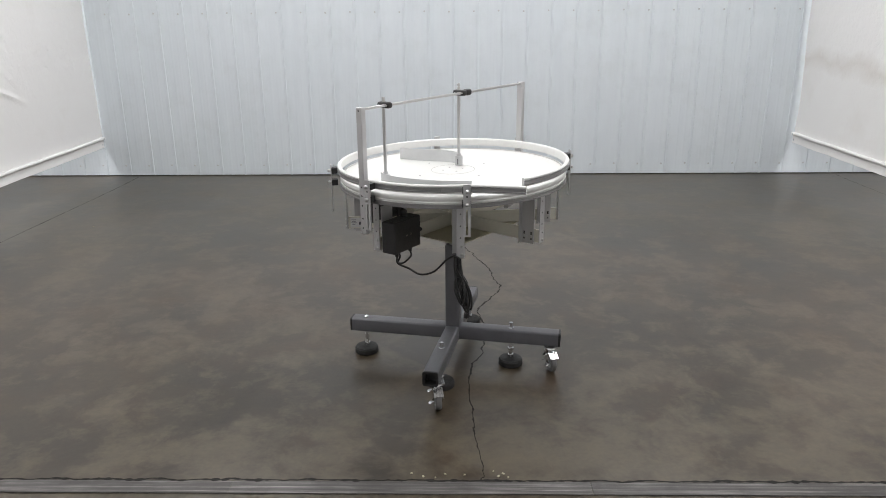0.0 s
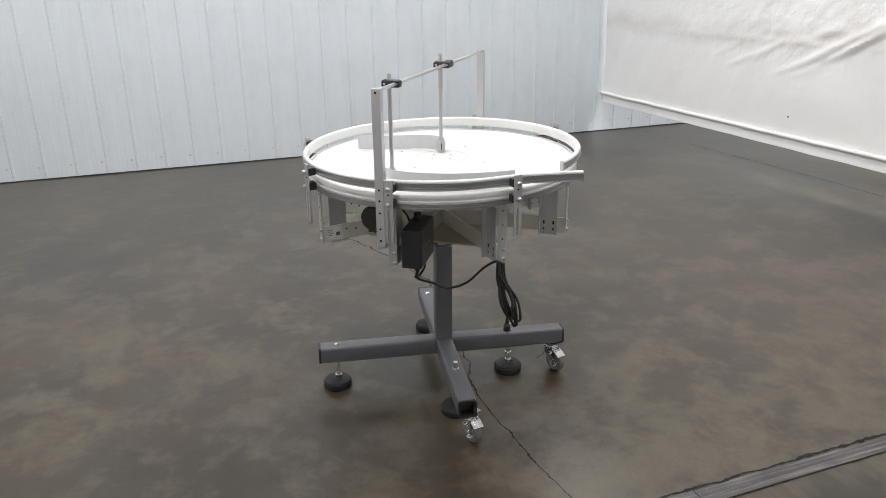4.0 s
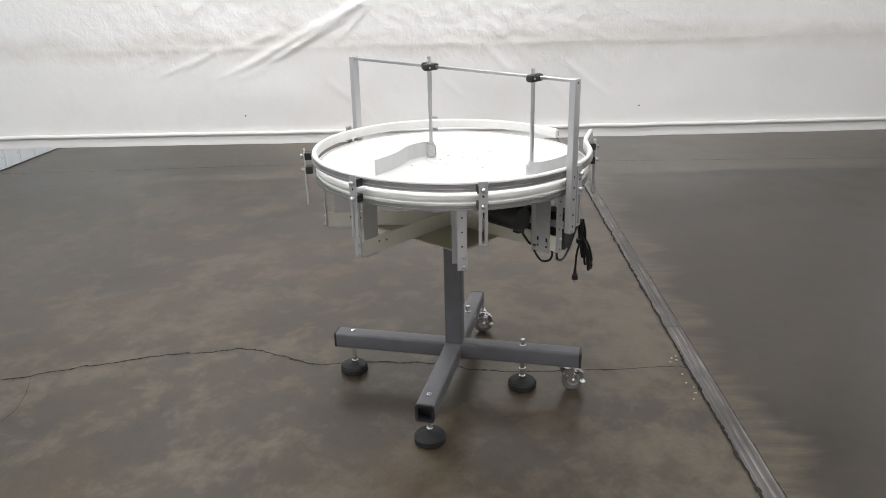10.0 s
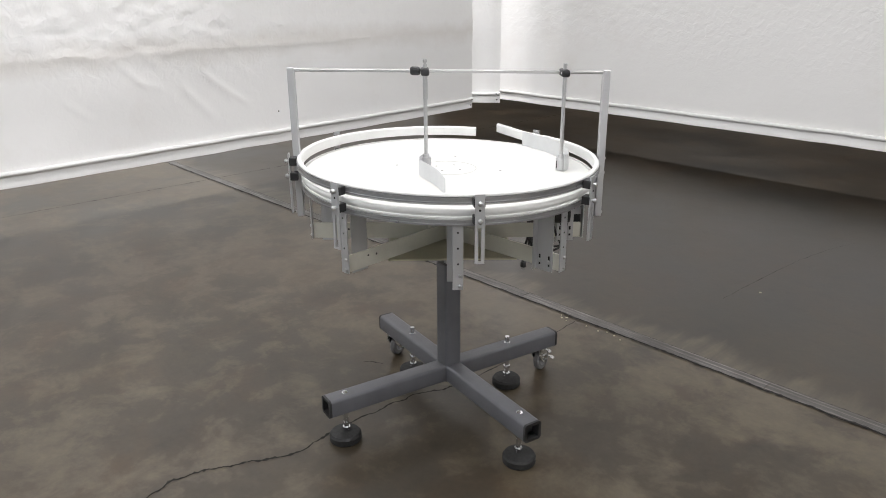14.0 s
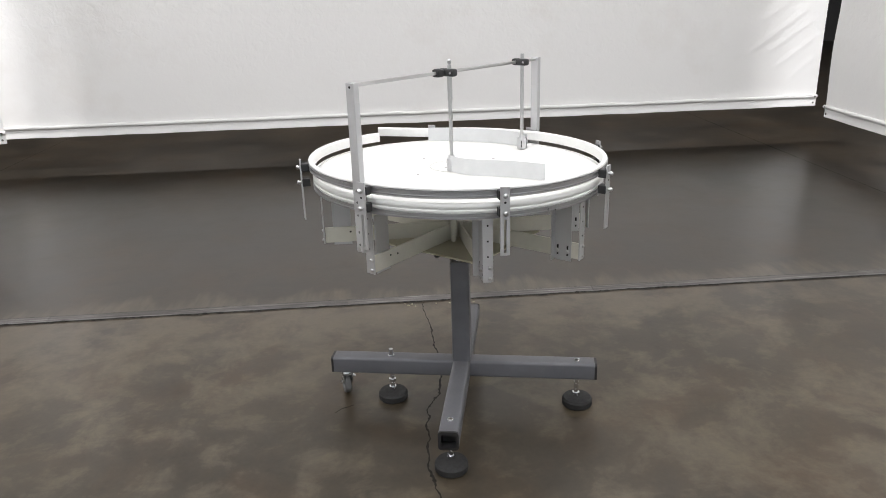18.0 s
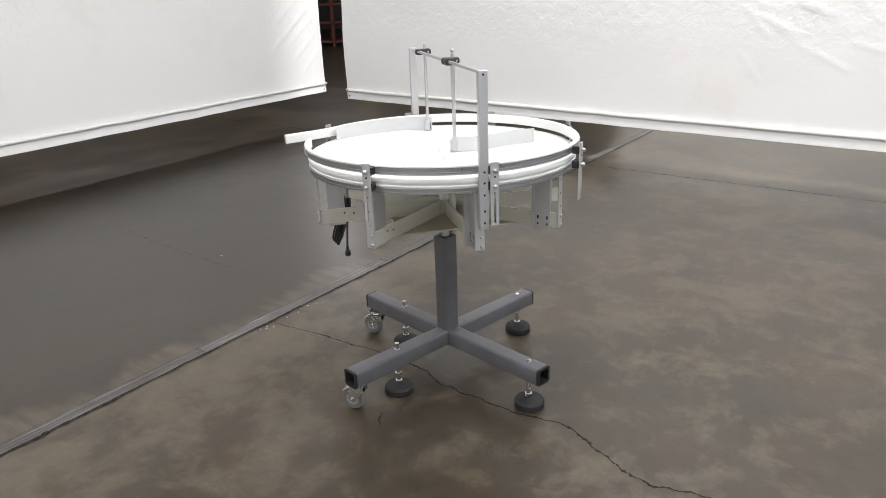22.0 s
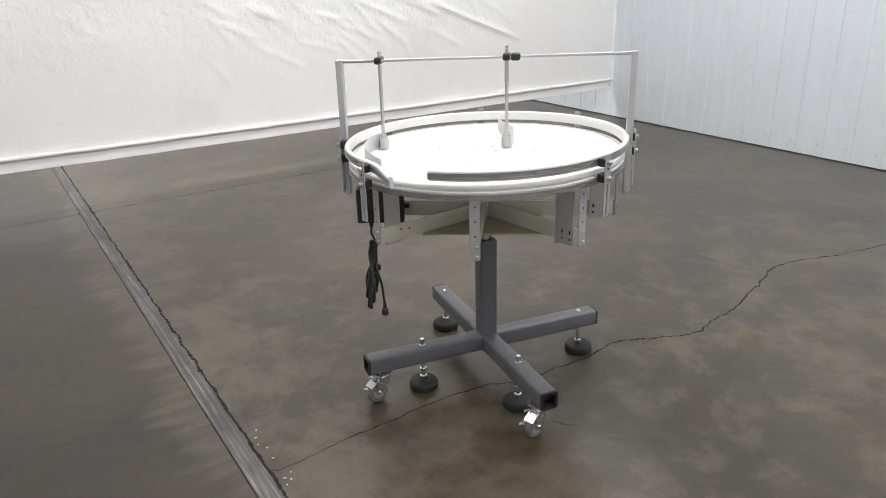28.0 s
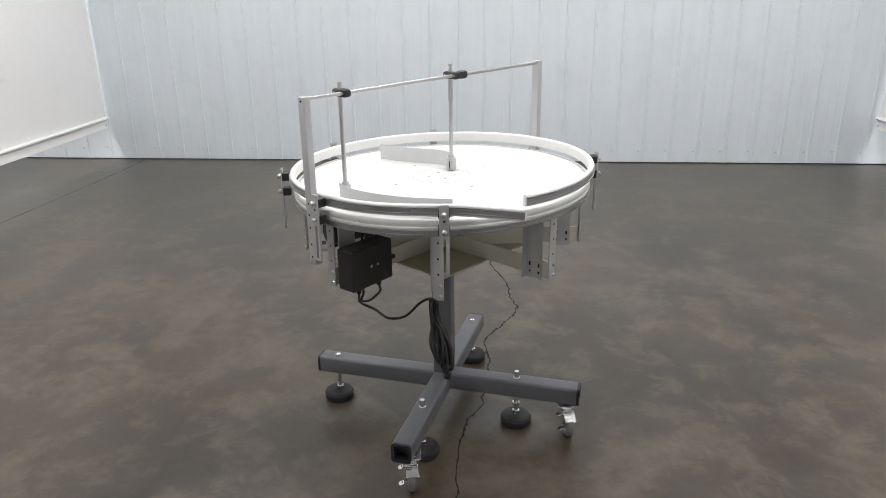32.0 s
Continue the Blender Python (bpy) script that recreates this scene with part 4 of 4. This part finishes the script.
for e, az, rr in zip(ENDS, (228.5, 50.4), (0.611, 0.594)):
    m = facing(az, rr, 0)
    o = box((-0.010, 0, 1.158), (0.026, 0.034, 0.572), None, 0.0025)
    o.transform(m)
    up = part("upright", o, ALU, table, "flat aluminium upright")
    for z in (0.90, 0.945, 1.005, 1.05, 1.09, 1.43):
        o = rod((0.0022, 0, z), (0.0036, 0, z), 0.0042, 12)
        o.transform(m)
        part("hole", o, HOLE, up)
    o = rod((0.0022, 0, 0.885), (0.008, 0, 0.885), 0.006, 12)
    o.transform(m)
    part("bolt", o, STEEL, up)
way = (ENDS[1] - ENDS[0]).normalized()
side = Vector((-way.y, way.x, 0)).normalized()
part("cross_bar", box((0, 0, 0), ((ENDS[1] - ENDS[0]).length, 0.012, 0.012), Matrix.Translation((ENDS[0] + ENDS[1]) / 2) @ way.to_track_quat("X", "Z").to_matrix().to_4x4(), 0.003), STEEL, table, "square stainless bar")


def deflector(x, y, top, plan, long_clamp=False, slot_az=(), screw_az=(), z0=1.0655, z1=1.127):
    base = Vector((x, y, 0))
    r = part("deflector", rod((x, y, 1.10), (x, y, top), 0.0075, 14), STEEL, table, "stainless rod carrying a curved deflector", smooth=True)
    t = (base - ENDS[0]).dot(way)
    on = ENDS[0] + way * t
    mid = (Vector((x, y, on.z)) + on) / 2
    rot = side.to_track_quat("X", "Z").to_matrix().to_4x4()
    o = box((0, 0, 0), (0.074, 0.032, 0.028), None, 0.009)
    o.transform(Matrix.Translation(mid + side * 0.004) @ rot)
    part("cross_clamp", o, BLACK, r, "black plastic cross clamp", smooth=True)
    if long_clamp:
        o = box((0, 0, 0), (0.036, 0.040, 0.030), None, 0.009)
        o.transform(Matrix.Translation(on + way * 0.036) @ rot)
        part("bar_clamp", o, BLACK, r, "black plastic bar clamp", smooth=True)
        part("sleeve", rod((x, y, 1.335), (x, y, 1.425), 0.0092, 14), STEEL, r, "thicker upper sleeve of the rod", smooth=True)
        part("knob", lathe([(0, 0), (0.0052, 0.001), (0.0045, 0.010), (0.0075, 0.014), (0.0080, 0.021), (0.0045, 0.026), (0, 0.027)], (x, y, top - 0.006), 14, closed=False), STEEL, r, "small steel knob", smooth=True)
    for s in (-0.022, 0.026):
        o = rod(mid + side * s - way * 0.017, mid + side * s + way * 0.017, 0.0045, 10)
        part("clamp_screw", o, STEEL, r)
    part("hub", rod((x, y, z0 + 0.001), (x, y, 1.114), 0.0195, 20), ALU, r, smooth=True)
    part("collar", rod((x, y, 1.114), (x, y, 1.126), 0.0125, 16), ALU, r, smooth=True)
    for az in slot_az:
        m = Matrix.Translation((x, y, 0)) @ Matrix.Rotation(radians(az), 4, "Z")
        o = box((0.0195, 0, 1.088), (0.0016, 0.0035, 0.030), None, 0)
        o.transform(m)
        part("slot", o, HOLE, r)
    for az in screw_az:
        m = Matrix.Translation((x, y, 0)) @ Matrix.Rotation(radians(az), 4, "Z")
        for zz in (1.078, 1.100):
            o = rod((0.018, 0, zz), (0.0212, 0, zz), 0.0045, 10)
            o.transform(m)
            part("screw", o, STEEL, r)
    pts = smooth_path([Vector((px, py, z0)) for px, py in plan], 8)
    blade = sweep(pts, [(-0.0012, 0), (0.0012, 0), (0.0012, z1 - z0), (-0.0012, z1 - z0)])
    part("blade", blade, BLADE, r, "curved aluminium deflector plate", smooth=True)


deflector(-0.312, -0.309, 1.470, [(-0.335, -0.300), (-0.320, -0.345), (-0.270, -0.405), (-0.190, -0.462), (-0.090, -0.506), (0.010, -0.530), (0.085, -0.538)], False, (75, 255), (165,))
deflector(0.030, 0.088, 1.462, [(0.035, 0.102), (0.0, 0.150), (-0.05, 0.182), (-0.13, 0.207), (-0.205, 0.238), (-0.290, 0.289)], True, (255,), (25, 115))

# the top shares the lean of its frame
for ob in bpy.data.objects:
    if ob not in level_parts:
        ob.data.transform(LEAN)

# gear motor
ax = Vector((math.cos(radians(44)), math.sin(radians(44)), 0))
cap = Vector((-0.393, -0.274, 0.914))
o = rod(cap, cap + ax * 0.010, 0.044, 32, 0.048)
rod(cap + ax * 0.010, cap + ax * 0.17, 0.048, 32, None, o)
motor = part("motor", o, BLACK, table, "black cylindrical gear motor", smooth=True)
for k in range(4):
    a = radians(45 + 90 * k)
    up, sd = Vector((0, 0, 1)), Vector((-ax.y, ax.x, 0))
    c = cap + 0.030 * (math.cos(a) * sd + math.sin(a) * up)
    part("screw", rod(c - ax * 0.002, c + ax * 0.004, 0.004, 8), BLACK, motor)
part("motor_collar", rod(cap + ax * 0.166, cap + ax * 0.186, 0.050, 32), PLASTIC, motor, "white collar of the motor", smooth=True)
part("motor_foot", box((0, 0, 0), (0.030, 0.034, 0.012), Matrix.Translation(cap + ax * 0.020 + Vector((0, 0, -0.050))) @ Matrix.Rotation(radians(44), 4, "Z"), 0.002), BLACK, motor)
part("gear_housing", rod(cap + ax * 0.186, cap + ax * 0.25, 0.050, 28), ALU_DULL, table, "grey gear housing", smooth=True)
part("gear_box", box((0, 0, 0), (0.12, 0.10, 0.11), Matrix.Translation(cap + ax * 0.30 + Vector((0, 0, 0.02))) @ Matrix.Rotation(radians(44), 4, "Z"), 0.008), ALU_DULL, table, "cast gear box")
part("motor_mount", box((0, 0, 0), (0.26, 0.12, 0.006), Matrix.Translation(cap + ax * 0.24 + Vector((0, 0, 0.066))) @ Matrix.Rotation(radians(44), 4, "Z"), 0.001), ALU_DULL, table, "flat motor mounting plate")
part("bearing_block", box((0, 0, 1.015), (0.11, 0.11, 0.028), None, 0.004), ALU, table, "square bearing block under the disc")

# control box
bx = Matrix.Translation((-0.240, -0.380, 0.838)) @ Matrix.Rotation(radians(57), 4, "Z")
o = box((0, 0, 0), (0.200, 0.076, 0.150), None, 0.006)
o.transform(bx)
cbox = part("control_box", o, BLACK, table, "black plastic speed control box")
o = box((0, -0.0375, 0.0), (0.192, 0.004, 0.142), None, 0.0015)
o.transform(bx)
part("cover", o, BLACK, cbox)
for x in (-0.012, 0.020):
    o = rod((x, -0.039, 0.0), (x, -0.0415, 0.0), 0.0042, 12)
    o.transform(bx)
    part("screw", o, CHROME, cbox, smooth=True)
o = lathe([(0, 0), (0.018, 0), (0.018, 0.010), (0.0145, 0.012), (0.0145, 0.028), (0.012, 0.031), (0, 0.031)], (0.034, 0.008, 0.075), 24, closed=False)
o.transform(bx)
part("knob", o, BLACK, cbox, "round black speed knob", smooth=True)
o = rod((0.099, -0.022, -0.005), (0.124, -0.022, -0.005), 0.009, 14)
o.transform(bx)
part("switch", o, BLACK, cbox, smooth=True)
GLANDS = []
for x in (-0.045, 0.058):
    o = rod((x, -0.005, -0.075), (x, -0.005, -0.100), 0.0105, 10, 0.009)
    o.transform(bx)
    part("gland", o, BLACK, cbox, "ribbed cable gland", smooth=True)
    GLANDS.append(bx @ Vector((x, -0.005, -0.098)))
g0, g1 = GLANDS
part("bracket_strap", box((0, 0, 0), (0.19, 0.004, 0.03), bx @ Matrix.Translation((0, 0.043, 0.03)), 0.0), ALU, table, "flat strap that holds the control box")

# cords: motor lead, mains lead with its coil and plug
lead = smooth_path([g1, g1 + Vector((0.004, -0.006, -0.026)), g1 + Vector((-0.030, -0.030, -0.052)), (g0 + g1) / 2 + Vector((-0.026, -0.02, -0.038)), g0 + Vector((0.012, 0.02, 0.0)), g0 + Vector((-0.03, 0.09, 0.035)), Vector((-0.31, -0.30, 0.80)), Vector((-0.325, -0.245, 0.90))], 10)
part("motor_lead", tube(lead, 0.0048), CORD, table, "black cord from control box to motor", smooth=True)
hang = Vector((0.022, -0.560, 0.775))
mains = smooth_path([g0, g0 + Vector((0.004, -0.004, -0.035)), Vector((-0.205, -0.430, 0.682)), Vector((-0.150, -0.462, 0.664)), Vector((-0.085, -0.495, 0.690)), Vector((-0.030, -0.530, 0.755)), Vector((0.005, -0.556, 0.784)), hang], 10)
part("mains_cord", tube(mains, 0.0050), CORD, table, "black mains cord", smooth=True)
for k, (w, d, drop, lean) in enumerate(((0.018, 0.010, 0.215, 0.022), (0.025, -0.006, 0.232, 0.030), (0.014, 0.016, 0.180, 0.010), (0.029, 0.004, 0.218, 0.036), (0.021, -0.014, 0.200, 0.016), (0.013, 0.0, 0.240, 0.026))):
    w, lean, d = w * (0.85 if k % 2 else 1.25), lean * 1.3 + 0.028, d * 0.9
    u = Vector((0.74, -0.67, 0))
    n = Vector((0.67, 0.74, 0))
    t0 = hang + Vector((0.004 * (k - 3), 0.003 * ((k * 2) % 5 - 2), 0.012 - 0.002 * k))
    b0 = hang + u * lean + n * (d * 1.3 - 0.006) + Vector((0, 0, -drop))
    loop = [t0, t0 + u * (0.004 - w * 0.25) + n * d * 0.4 + Vector((0, 0, -drop * 0.30)), t0.lerp(b0, 0.68) - u * w * 0.8 - n * (0.010 - d * 0.6), b0 - u * w * 0.35, b0 + u * w * 0.45 + Vector((0, 0, 0.006)), t0.lerp(b0, 0.66) + u * w * 0.75 + n * (0.008 + d * 0.4), t0 + u * (0.010 + w * 0.2) - n * d * 0.3 + Vector((0, 0, -drop * 0.28)), t0 + Vector((0.005, 0.002, -0.002))]
    part("cord_loop", tube(smooth_path(loop, 8), 0.0050), CORD, table, smooth=True)
part("cord_tie", rod(hang + Vector((0.012, 0.0, -0.085)), hang + Vector((0.014, 0.0, -0.105)), 0.019, 14), CORD, table, smooth=True)
drop = smooth_path([hang + Vector((0.01, 0, -0.09)), hang + Vector((0.03, 0.01, -0.16)), Vector((0.060, -0.548, 0.560)), Vector((0.064, -0.547, 0.530))], 8)
part("cord_end", tube(drop, 0.0050), CORD, table, smooth=True)
plug = lathe([(0, 0.058), (0.006, 0.056), (0.008, 0.030), (0.0135, 0.024), (0.0145, 0.002), (0.012, 0.0), (0, 0.0)], (0.064, -0.547, 0.482), 18, closed=False)
plug_ob = part("plug", plug, BLACK, table, "black three-pin mains plug", smooth=True)
for dx, dy in ((-0.006, 0.002), (0.006, 0.002), (0.0, -0.006)):
    part("prong", box((0.064 + dx, -0.547 + dy, 0.474), (0.0015, 0.005, 0.018)), CHROME, plug_ob)
over = smooth_path([cap + ax * 0.10 + Vector((0, 0, 0.047)), cap + ax * 0.09 + Vector((0.035, -0.03, 0.052)), Vector((-0.262, -0.305, 0.93)), Vector((-0.258, -0.350, 0.90))], 8)
part("sensor_lead", tube(over, 0.0042), CORD, table, "thin black lead over the motor", smooth=True)
